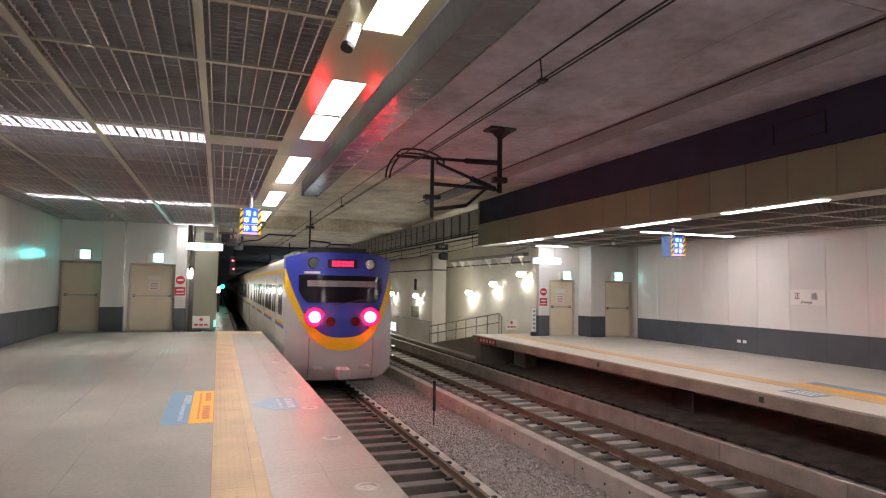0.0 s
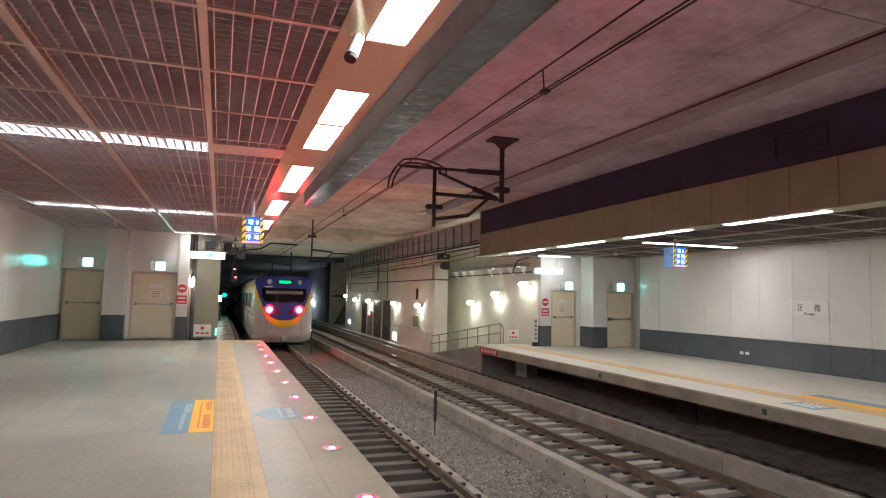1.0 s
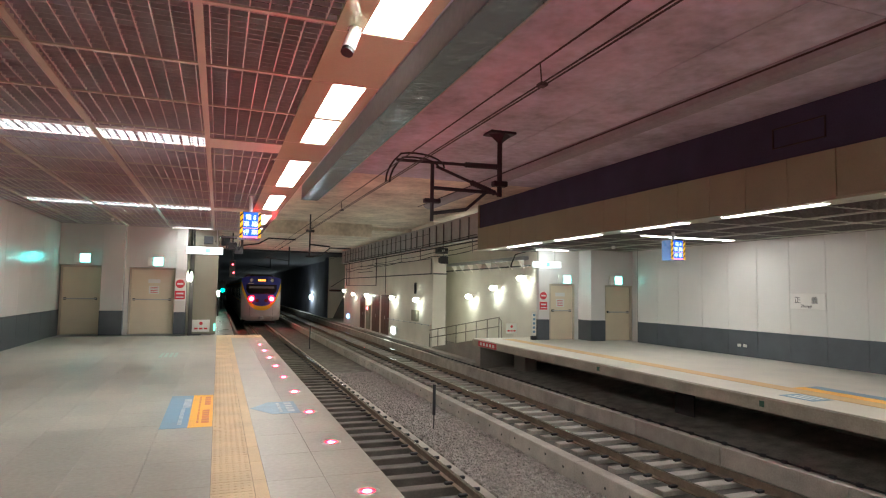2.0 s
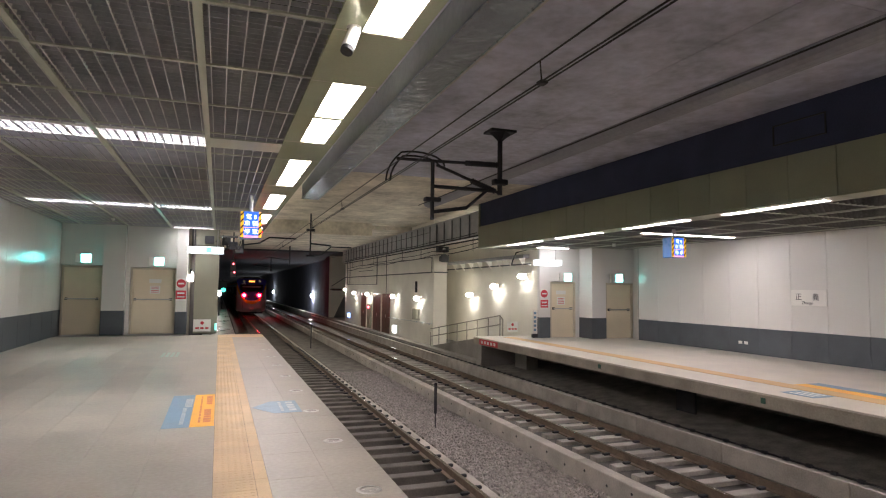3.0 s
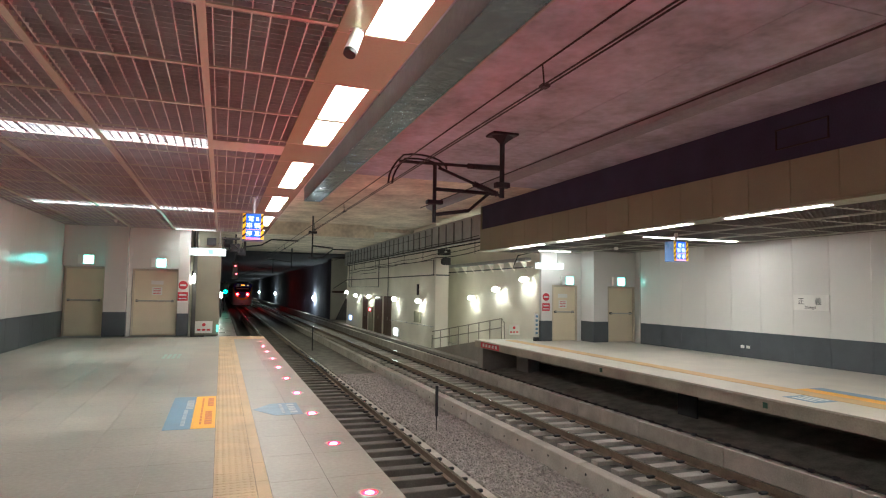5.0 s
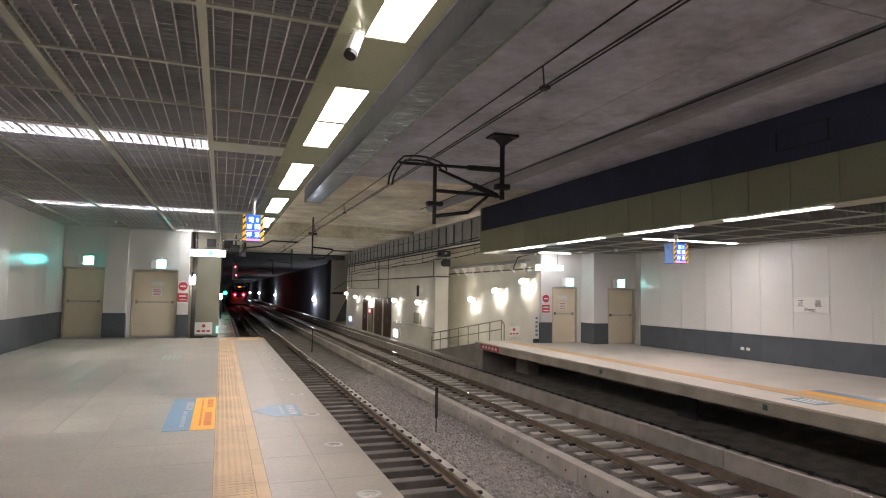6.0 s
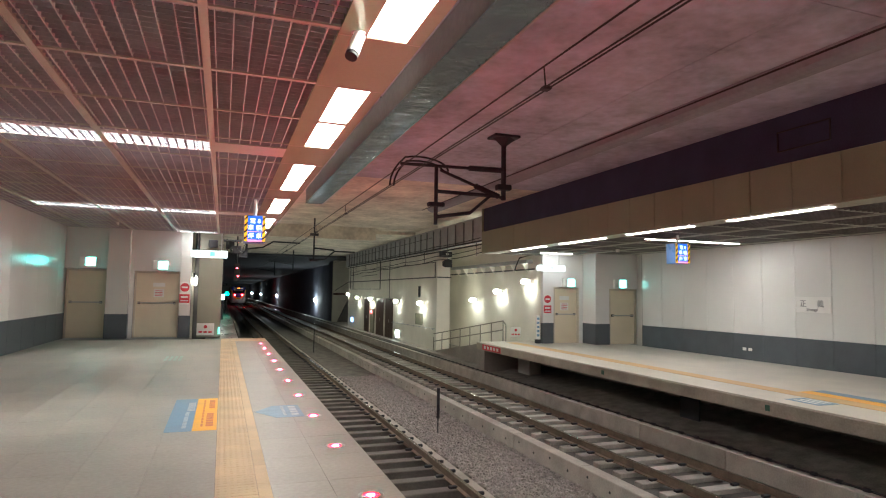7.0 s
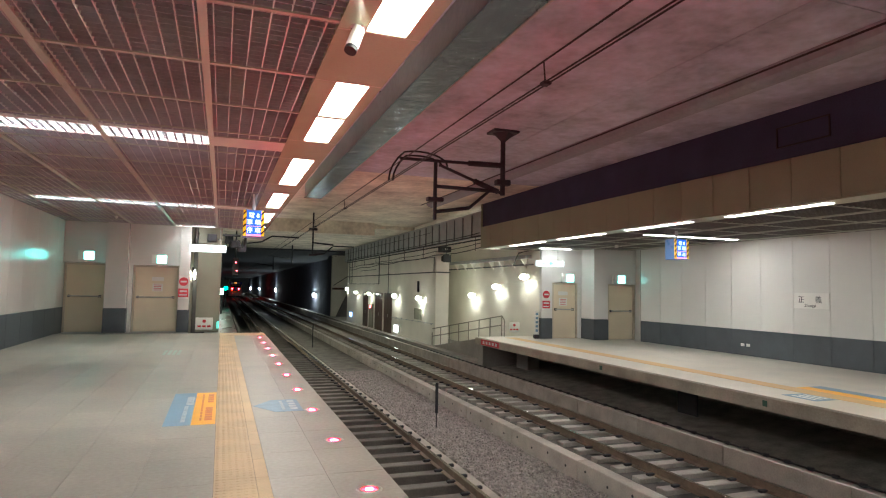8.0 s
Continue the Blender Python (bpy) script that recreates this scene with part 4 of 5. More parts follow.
    for i in range(5):
        part("text_bar", bbox(8.822, 8.825, 18.85 + 0.26 * i, 19.0 + 0.26 * i, -0.19, -0.09), "print_white", e)
    e = thing("edge_label", "small green plate on the far platform edge", "sign")
    part("plate", bbox(8.825, 8.838, 8.0, 8.09, -0.18, -0.08), "sign_plate_green", e)
    e = thing("edge_label", "small green plate on the far platform edge", "sign")
    part("plate", bbox(8.825, 8.838, 12.8, 12.9, -0.18, -0.08), "sign_plate_green", e)


# ---- overhead line, ducts and cables ----
def overhead():
    rv = mesh_of("rivet", rod(bmesh.new(), (0, 0, -0.008), (0, 0, 0.0), 0.011, 6), "rail")

    def duct(y0, y1, step, label):
        d = thing("air_duct", label, "duct")
        y = y0
        while y < y1 - 0.1:
            e = min(y + step, y1)
            part("duct_body", bbox(2.08, 2.53, y + 0.002, e, 4.212, 4.6, 0.004), "duct_side", d, "dull grey painted duct side")
            part("bottom_sheet", bbox(2.075, 2.535, y + 0.004, e - 0.002, 4.2, 4.211), "galv_sheet", d, "shiny dented galvanised sheet")
            part("seam", bbox(2.07, 2.54, e - 0.012, e + 0.012, 4.196, 4.2), "galv", d)
            y += step
        part("edge_trim", bbox(2.537, 2.56, y0, y1, 4.19, 4.22), "steel", d, "bright edge trim")
        n = min(70, int((y1 - max(y0, 4.0)) / 0.185))
        for i in range(n):
            for x in (2.09, 2.525):
                o = new("rivet", rv)
                o.location, o.parent = (x, max(y0, 4.0) + 0.1 + 0.185 * i, 4.2), d
        y = max(y0, 1.0) + 0.5
        while y < y1:
            part("hanger", rod(bmesh.new(), (2.3, y, 4.6), (2.3, y, ZS if y1 < 30 else 4.73), 0.012), "iron", d)
            y += 4.0
    duct(YB, 17.2, 3.9, "long galvanised sheet metal duct under the slab")
    w = thing("catenary_wire", "black contact and carrier wires over the near track", "overhead wire")
    part("contact_wire", rod(bmesh.new(), (3.05, YB, 3.87), (3.05, 250, 3.9), 0.009, 6), "cable", w)
    part("contact_wire", rod(bmesh.new(), (3.10, YB, 3.87), (3.10, 250, 3.9), 0.009, 6), "cable", w)
    part("carrier_wire", rod(bmesh.new(), (3.05, YB, 4.1), (3.05, 250, 4.12), 0.01, 6), "cable", w)
    for y in (0.5, 5.46, 16.4, 22.0, 33.0, 45.0):
        dr = part("dropper", rod(bmesh.new(), (3.05, y, 4.1), (3.07, y, 3.87), 0.008, 6), "cable", w)
        part("clamp", bbox(3.03, 3.12, y - 0.05, y + 0.05, 3.85, 3.89, 0.008), "iron", dr)
    w = thing("catenary_wire", "black wires over the far track", "overhead wire")
    part("contact_wire", rod(bmesh.new(), (7.47, 22, 3.87), (7.47, 250, 3.9), 0.009, 6), "cable", w)
    f = thing("feeder_cable", "black feeder cable under the slab", "cable")
    part("cable", rod(bmesh.new(), (6.75, YB, 4.7), (6.62, 20.7, 4.72), 0.014, 6), "cable", f)
    p = thing("cable_casing", "rounded grey cable casing along the slab", "cable casing")
    for k in range(10):
        arc = [(7.3 + 0.26 * math.cos(math.pi * (1 + i / 8)), ZS - 0.003 + 0.17 * math.sin(math.pi * (1 + i / 8))) for i in range(9)]
        part("casing_section", poly(bmesh.new(), arc, YB + 2.94 * k + 0.004, min(YB + 2.94 * (k + 1), 21.4)), "duct_side", p)

    def cantilever(x, y, s, top, label):
        m = thing("catenary_mast", label, "catenary mast", "overhead line supports")
        bm = rod(bmesh.new(), (x, y, top), (x, y, 3.62), 0.05, 10)
        part("drop_tube", bm, "iron", m)
        pl = part("base_plate", bbox(x - 0.28, x + 0.28, y - 0.2, y + 0.2, top - 0.05, top, 0.01), "iron", m)
        part("gusset", rod(bmesh.new(), (x, y, top - 0.2), (x, y, top - 0.05), 0.06, 4, 0.24), "iron", pl)
        part("clamp", bbox(x - 0.15, x + 0.15, y - 0.08, y + 0.08, 3.82, 3.93, 0.015), "iron", m)
        part("top_tube", rod(bmesh.new(), (x, y, 4.22), (x - s * 2.15, y, 4.18), 0.03, 8), "iron", m)
        part("insulator", ribbed((x - s * 0.05, y, 4.22), (x - s * 0.75, y, 4.205), 0.048, 0.06, 13), "iron", m)
        part("diagonal", rod(bmesh.new(), (x, y, 3.65), (x - s * 1.35, y, 4.12), 0.03, 8), "iron", m)
        part("insulator", ribbed((x - s * 0.1, y, 3.685), (x - s * 0.62, y, 3.865), 0.046, 0.06, 11), "iron", m)
        part("registration_tube", rod(bmesh.new(), (x - s * 1.43, y, 4.2), (x - s * 1.43, y, 3.05), 0.038, 10), "iron", m)
        part("clamp", bbox(x - s * 1.43 - 0.16, x - s * 1.43 + 0.16, y - 0.07, y + 0.07, 3.4, 3.48, 0.012), "iron", m)
        part("lower_arm", rod(bmesh.new(), (x - s * 1.43, y, 3.70), (x - s * 0.2, y, 3.69), 0.036, 8), "iron", m)
        part("lower_arm", rod(bmesh.new(), (x - s * 1.43, y, 3.2), (x - s * 0.72, y, 3.32), 0.036, 8), "iron", m)
        part("brace", rod(bmesh.new(), (x - s * 0.72, y, 3.32), (x - s * 0.25, y, 3.72), 0.03, 8), "iron", m)
        for k, (r, off) in enumerate(((0.45, 0.0), (0.38, 0.12))):
            pts = [(x - s * (1.25 + 0.52 + r * 1.3 * math.cos(math.pi * i / 12)), y + 0.05 * k, 4.1 + (0.24 - off * 0.6) * math.sin(math.pi * i / 12) - (0.35 * (1 - i / 4) if i < 4 else 0)) for i in range(13)]
            part("jumper", pipe(pts, 0.018, 6), "cable", m)
        return m
    cantilever(5.22, 10.98, 1, ZS, "black overhead line mast and cantilever hung from the slab")
    m = thing("catenary_mast", "black overhead line drop post by the cross beam", "catenary mast", "overhead line supports")
    part("drop_tube", rod(bmesh.new(), (3.62, 26.5, 4.92), (3.62, 26.5, 3.05), 0.034, 8), "iron", m)
    part("arm", rod(bmesh.new(), (3.62, 26.5, 3.62), (4.5, 26.5, 3.55), 0.035, 8), "iron", m)
    part("arm", pipe([(3.62, 26.5, 3.1), (4.1, 26.5, 3.15), (4.5, 26.5, 3.5), (5.4, 26.5, 3.5)], 0.03), "iron", m)
    part("clamp", bbox(3.45, 3.79, 26.4, 26.6, 3.05, 3.13), "iron", m)
    part("clamp", bbox(3.45, 3.79, 26.4, 26.6, 4.15, 4.25), "iron", m)
    m = thing("catenary_mast", "black cantilever arm at the tunnel side", "catenary mast", "overhead line supports")
    part("drop_tube", rod(bmesh.new(), (0.85, 26.3, 4.92), (0.85, 26.3, 3.1), 0.05, 8), "iron", m)
    part("arm", pipe([(0.85, 26.3, 3.45), (1.5, 26.3, 3.55), (1.9, 26.3, 3.8), (3.0, 26.3, 3.78)], 0.035), "iron", m)
    for y in (45.0, 62.0):
        m = thing("catenary_mast", "black overhead line drop post in the tunnel", "catenary mast", "overhead line supports")
        part("drop_tube", rod(bmesh.new(), (4.7, y, 4.75), (4.7, y, 3.3), 0.05, 8), "iron", m)
        part("arm", rod(bmesh.new(), (4.7, y, 3.7), (3.0, y, 3.9), 0.03, 8), "iron", m)
    # cable clutter above the pillar
    rr = random.Random(7)
    c = thing("cable_bundle", "tangle of black cables and boxes above the pillar", "cables")
    for i in range(9):
        x = -0.9 + 0.2 * i
        pts = [(x + rr.uniform(-0.1, 0.1), 24.0 + 0.5 * k + rr.uniform(-0.15, 0.15), 3.35 + rr.uniform(-0.15, 0.35)) for k in range(7)]
        part("cable", pipe(pts, 0.02, 5), "cable", c)
    for x, y, z in ((0.45, 24.6, 3.3), (0.2, 25.3, 3.5), (-0.4, 24.0, 3.45), (0.7, 25.6, 3.2)):
        part("junction_box", bbox(x - 0.16, x + 0.16, y, y + 0.2, z - 0.14, z + 0.14, 0.01), "iron", c)
    part("tray", bbox(-0.9, 0.6, 24.2, 24.6, 3.58, 3.64), "galv", c)
    k = thing("cable_rack", "rack of black cables along the near tunnel wall", "cable rack")
    for i in range(5):
        z = 2.5 + 0.22 * i
        pts = [(-0.12 + 0.04 * math.sin(0.9 * j + i), 26.0 + 3.0 * j, z + 0.04 * math.sin(1.7 * j + 2 * i)) for j in range(16)]
        part("cable", pipe(pts, 0.025, 5), "cable", k)
    for j in range(12):
        y = 26.6 + 4.0 * j
        b = part("bracket", bbox(-0.2, -0.16, y, y + 0.05, 2.3, 3.6), "iron", k)
        for i in range(5):
            part("arm", bbox(-0.55, 0.02, y, y + 0.04, 2.45 + 0.22 * i, 2.47 + 0.22 * i), "iron", b)
    # lamps behind the pilaster
    w = thing("wall_lamp", "small glowing wall lamp beside the pillar", "wall lamp", "lamps beside the pillar")
    bm = bmesh.new()
    bmesh.ops.create_uvsphere(bm, u_segments=12, v_segments=8, radius=0.5, matrix=Matrix.Diagonal((0.1, 0.16, 0.4, 1)))
    part("glass", bm, "pillar_lamp", w)
    part("bracket", bbox(-0.14, -0.02, -0.05, 0.05, 0.1, 0.3), "iron", w)
    copy_thing(w, pose(-1.0, 28.2, 1.65))
    w.location = (-1.02, 25.9, 2.1)
    # signals at the tunnel mouth
    s = thing("track_signal", "small railway signal with green and white lights", "signal")
    part("post", rod(bmesh.new(), (0.25, 52.1, -0.05), (0.25, 52.1, 2.3), 0.06, 8), "iron", s)
    part("head", bbox(-0.1, 0.55, 51.95, 52.2, 1.1, 2.2, 0.02), "black", s)
    part("green_lamp", rod(bmesh.new(), (0.32, 51.96, 1.48), (0.32, 51.88, 1.48), 0.16, 16), "green_signal", s)
    s = thing("track_signal", "small white marker light by the walkway", "signal")
    part("post", rod(bmesh.new(), (0.02, 40.05, -0.05), (0.02, 40.05, 1.5), 0.04, 8), "iron", s)
    part("white_lamp", bbox(-0.07, 0.1, 39.9, 40.0, 1.15, 1.5, 0.02), "white_signal", s)
    s = thing("repeater_signal", "hanging signal box with small red lights", "signal")
    part("hanger", rod(bmesh.new(), (0.66, 35.2, 3.2), (0.66, 35.2, 4.72), 0.04, 8), "iron", s)
    part("head", bbox(0.52, 0.82, 35.0, 35.3, 2.25, 3.2, 0.02), "black", s)
    for x, z in ((0.68, 2.97), (0.74, 2.52)):
        part("red_lamp", rod(bmesh.new(), (x, 35.0, z), (x, 34.96, z), 0.045, 12), "red_lamp", s)
    s = thing("indicator_light", "small teal indicator light low on the pillar", "indicator")
    part("lit_face", bbox(-0.12, -0.05, 24.05, 24.1, 0.12, 0.38, 0.01), "sign_green", s)
    # trunking along the far side beyond the beam
    t = thing("cable_trunking", "grey cable trunking with ribs and pipes on the tunnel side", "cable trunking")
    part("back_panel", bbox(9.12, 9.28, 20.76, 48.0, 3.72, 4.7), "trunk", t)
    y = 20.9
    while y < 47:
        part("rib", bbox(9.07, 9.12, y, y + 0.03, 3.72, 4.62), "trunk_rib", t)
        y += 0.95
    for x, z in ((9.02, 3.74), (9.0, 3.6)):
        part("pipe", rod(bmesh.new(), (x, 20.76, z), (x, 46.5, z), 0.03, 8), "iron", t)
    c = thing("cable_run", "sagging black cables under the trunking", "cables")
    for k, (x, z, sag) in enumerate(((8.98, 3.46, 0.05), (9.02, 3.3, 0.07), (8.94, 3.84, 0.04))):
        pts = [(x, 20.76 + 1.3 * j, z - sag * math.sin(math.pi * (j % 4) / 4) - 0.012 * j * (k < 2)) for j in range(20)]
        part("cable", pipe(pts, 0.016 + 0.004 * (k % 2), 6), "cable", c)
    for j in range(8):
        part("hook", rod(bmesh.new(), (9.06, 21.4 + 3.2 * j, 3.2), (9.06, 21.4 + 3.2 * j, 3.72), 0.012, 6), "iron", c)
    v = thing("vent_grille", "dark vent frame in the wall above the beam", "vent")
    for a in ((6.9, 7.9, 4.62, 4.64), (6.9, 7.9, 4.28, 4.3)):
        part("frame_bar", bbox(9.03, 9.05, *a), "iron", v)
    for a in ((6.9, 6.92, 4.3, 4.62), (7.88, 7.9, 4.3, 4.62)):
        part("frame_bar", bbox(9.03, 9.05, *a), "iron", v)


# ---- tunnel wall fittings, railing, track side ----
def tunnel_things():
    for a, b in ((34.2, 35.9), (36.4, 38.2), (40.3, 41.7)):
        d = tagged(new("door_3"), "closed dark brown steel double door", "door", kind="structure")
        part("leaf", bbox(9.27, 9.3, a, (a + b) / 2 - 0.01, -0.88, 1.42, 0.005), "brown_door", d)
        part("leaf", bbox(9.27, 9.3, (a + b) / 2 + 0.01, b, -0.88, 1.42, 0.005), "brown_door", d)
        part("handle", bbox(9.24, 9.27, (a + b) / 2 - 0.09, (a + b) / 2 - 0.06, 0.0, 0.2, 0.005), "steel", d)
    c = thing("hydrant_cabinet", "pale fire hydrant cabinet with a red lamp", "cabinet")
    part("body", bbox(9.22, 9.3, 38.7, 39.7, -0.85, 0.7, 0.01), "pillar", c)
    part("red_lamp", rod(bmesh.new(), (9.22, 39.2, 0.5), (9.15, 39.2, 0.5), 0.09, 12), "red_lamp", c)
    l = thing("guide_light", "square white guide light low on the tunnel wall", "guide light")
    part("housing", bbox(9.2, 9.3, 32.4, 33.3, -0.75, -0.28, 0.01), "white_plastic", l)
    part("lit_face", bbox(9.19, 9.2, 32.45, 33.25, -0.7, -0.33), "sign_bright", l)
    l = thing("guide_light", "small blue guide light low on the tunnel wall", "guide light")
    part("lit_face", bbox(9.2, 9.3, 45.5, 46.1, -0.45, -0.15, 0.01), "blue_light", l)
    p = thing("wall_pipes", "dull grey pipes and conduits on the cream tunnel wall", "pipes")
    part("main_pipe", pipe([(9.5, 54.9, 1.9), (9.22, 47.4, 2.55), (9.22, 38.0, 2.52), (9.22, 26.55, 2.5)], 0.03, 8), "conduit", p)
    part("main_pipe", pipe([(9.3, 26.55, 2.5), (9.96, 26.55, 2.5), (11.33, 30.4, 2.75), (11.33, 21.0, 2.75)], 0.03, 8), "conduit", p)
    part("conduit", pipe([(9.24, 46.6, 4.0), (9.24, 46.6, 2.0), (9.24, 37.2, 1.98), (9.24, 37.2, 3.9)], 0.03, 8), "conduit", p)
    part("conduit", pipe([(9.24, 45.6, 3.9), (9.24, 45.6, 2.0)], 0.02, 6), "conduit", p)
    part("conduit", pipe([(9.24, 34.9, 3.7), (9.24, 34.9, 1.3)], 0.02, 6), "conduit", p)
    part("conduit", pipe([(9.24, 42.0, 3.3), (9.24, 37.5, 3.25), (9.24, 31.0, 3.2), (9.24, 26.7, 3.2), (9.24, 26.7, 2.5)], 0.022, 6), "conduit", p)
    part("conduit", pipe([(9.24, 42.5, 2.9), (9.24, 38.1, 2.9)], 0.02, 6), "conduit", p)
    part("conduit", pipe([(9.26, 34.4, 0.05), (9.26, 26.7, 0.12)], 0.014, 6), "trunk", p)
    for y in range(27, 35):
        part("clip", bbox(9.23, 9.29, y, y + 0.04, 0.06, 0.12), "trunk", p)
    g = thing("barrier_bar", "brown steel bar across the wall niche", "barrier")
    part("bar", bbox(9.32, 10.85, 53.9, 53.98, 1.5, 1.68, 0.01), "brown_door", g)
    part("bracket", bbox(9.36, 9.46, 53.98, 55.0, 1.52, 1.66), "iron", g)
    b = thing("wall_box", "grey instrument box on the tunnel wall", "box")
    part("box", bbox(9.18, 9.3, 28.6, 29.5, 0.2, 0.75, 0.01), "pillar", b)
    part("post", bbox(9.2, 9.28, 29.0, 29.15, 1.55, 2.1), "iron", b)
    # cable brackets along the ramp wall
    t = thing("cable_tray", "grey bracketed cable tray on the ramp wall", "cable tray")
    part("rail", bbox(11.1, 11.38, 21.2, 29.6, 2.98, 3.12, 0.01), "trunk", t)
    for i in range(8):
        y = 21.6 + 1.05 * i
        part("bracket", poly(bmesh.new(), [(11.1, 2.98), (11.39, 2.98), (11.39, 2.6)], y, y + 0.06), "cream", t)
    part("cable", pipe([(11.2, 20.9, 3.3), (11.0, 21.6, 3.2), (11.05, 22.0, 2.9), (11.3, 22.6, 2.75)], 0.03), "cable", t)
    s = thing("loudspeaker", "black loudspeaker at the wall corner", "loudspeaker")
    part("cone", poly(bmesh.new(), [(26.1, 2.95), (26.45, 3.02), (26.45, 3.22), (26.1, 3.3)], 9.5, 9.85, "x"), "black", s)
    part("bracket", bbox(9.62, 9.7, 26.4, 26.6, 3.06, 3.14), "iron", s)
    s = thing("security_camera", "black camera box at the wall corner", "security camera")
    part("body", bbox(9.35, 9.85, 26.1, 26.5, 3.42, 3.68, 0.02), "black", s)
    part("lens", rod(bmesh.new(), (9.6, 26.1, 3.55), (9.6, 26.06, 3.55), 0.06, 12), "steel", s)
    # railing of the ramp
    r = thing("railing", "grey steel tube railing along the ramp", "railing")
    a, b = Vector((9.15, 26.5, -0.85)), Vector((9.95, 20.85, 0.0))
    for k in range(8):
        q = a.lerp(b, k / 7)
        part("post", rod(bmesh.new(), q, q + Vector((0, 0, 0.78 if k else 0.6)), 0.022, 8), "rail_paint", r)
    for h in (0.76, 0.42):
        part("rail", rod(bmesh.new(), a + Vector((0, 0, h)), b + Vector((0, 0, h)), 0.022, 8), "rail_paint", r)
    part("end_bend", pipe([b + Vector((0, 0, 0.76)), b + Vector((0.06, -0.12, 0.6)), b + Vector((0.06, -0.12, 0.0))], 0.022, 8), "rail_paint", r)
    c = thing("kerb_cable", "black cable clipped along the kerb of the far track", "cable")
    part("cable", rod(bmesh.new(), (8.84, YB, -1.0), (8.84, 40, -1.0), 0.018, 6), "cable", c)
    clip = mesh_of("clip", bbox(-0.03, 0.03, -0.05, 0.05, -0.03, 0.035, 0.008), "iron")
    for i in range(56):
        o = new("clip", clip)
        o.location, o.parent = (8.83, 3.0 + 0.42 * i, -1.0), c
    hole = mesh_of("bolt_hole", rod(bmesh.new(), (-0.004, 0, 0), (0.002, 0, 0), 0.022, 8), "plenum")
    k = bpy.data.objects["trough_wall"]
    for i in range(40):
        o = new("bolt_hole", hole)
        o.location, o.parent = (5.618, 5.0 + 0.6 * i, -1.17 - 0.06 * (i % 2)), k
    bolt = mesh_of("plinth_bolt", bbox(-0.05, 0.05, -0.03, 0.03, 0.0, 0.05, 0.01), "iron")
    for i in range(44):
        o = new("plinth_bolt", bolt)
        o.location, o.parent = (3.76, 5.0 + 0.6 * i, -1.27), k
    # marker post in the ballast
    m = thing("marker_post", "dark iron marker post standing in the ballast", "post")
    part("post", bbox(4.6, 4.66, 13.0, 13.04, -1.05, -0.38, 0.004), "iron", m)
    part("spike", bbox(4.62, 4.64, 13.01, 13.03, -1.42, -1.05), "iron", m)
    m = thing("marker_post", "thin iron post between the tracks", "post")
    part("post", bbox(4.5, 4.55, 32.0, 32.04, -1.42, -0.2), "iron", m)


def ballast_stones():
    rr = random.Random(11)
    verts, faces = [], []
    base = [Vector(p) for p in ((1, 0, 0), (-1, 0, 0), (0, 1, 0), (0, -1, 0), (0, 0, 1), (0, 0, -1))]
    tri = ((0, 2, 4), (2, 1, 4), (1, 3, 4), (3, 0, 4), (2, 0, 5), (1, 2, 5), (3, 1, 5), (0, 3, 5))
    for i in range(26000):
        u = rr.random()
        y = 4.5 + 18 * u ** 1.25
        x = rr.uniform(3.98, 5.6)
        s = rr.uniform(0.02, 0.048)
        z = -1.385 + rr.uniform(-0.012, 0.03) + 0.03 * noise.noise((x * 1.3, y * 0.8, 0))
        e = Euler((rr.uniform(0, 6.3), rr.uniform(0, 6.3), rr.uniform(0, 6.3))).to_matrix()
        n = len(verts)
        for p in base:
            verts.append(Vector((x, y, z)) + e @ (p * s * rr.uniform(0.6, 1.25)))
        faces += [tuple(n + k for k in f) for f in tri]
    me = bpy.data.meshes.new("ballast_stones")
    me.from_pydata([tuple(v) for v in verts], [], faces)
    me.materials.append(M["stone"])
    tagged(new("ballast_stones", me), "loose grey crushed stone ballast", "ballast", kind="stuff")


# ---- the train ----
CARS = []
DRUM = []
CAR_L, GAP = 19.6, 0.5


def section(w, z0, z1, r, n=5):
    """Half-round-shouldered car outline in x, z."""
    pts = [(-w, z0), (w, z0)]
    for i in range(n + 1):
        a = math.pi / 2 * i / n
        pts.append((w - r + r * math.cos(a), z1 - r * 0.75 + r * 0.75 * math.sin(a)))
    for i in range(n + 1):
        a = math.pi / 2 + math.pi / 2 * i / n
        pts.append((-w + r + r * math.cos(a), z1 - r * 0.75 + r * 0.75 * math.sin(a)))
    return pts


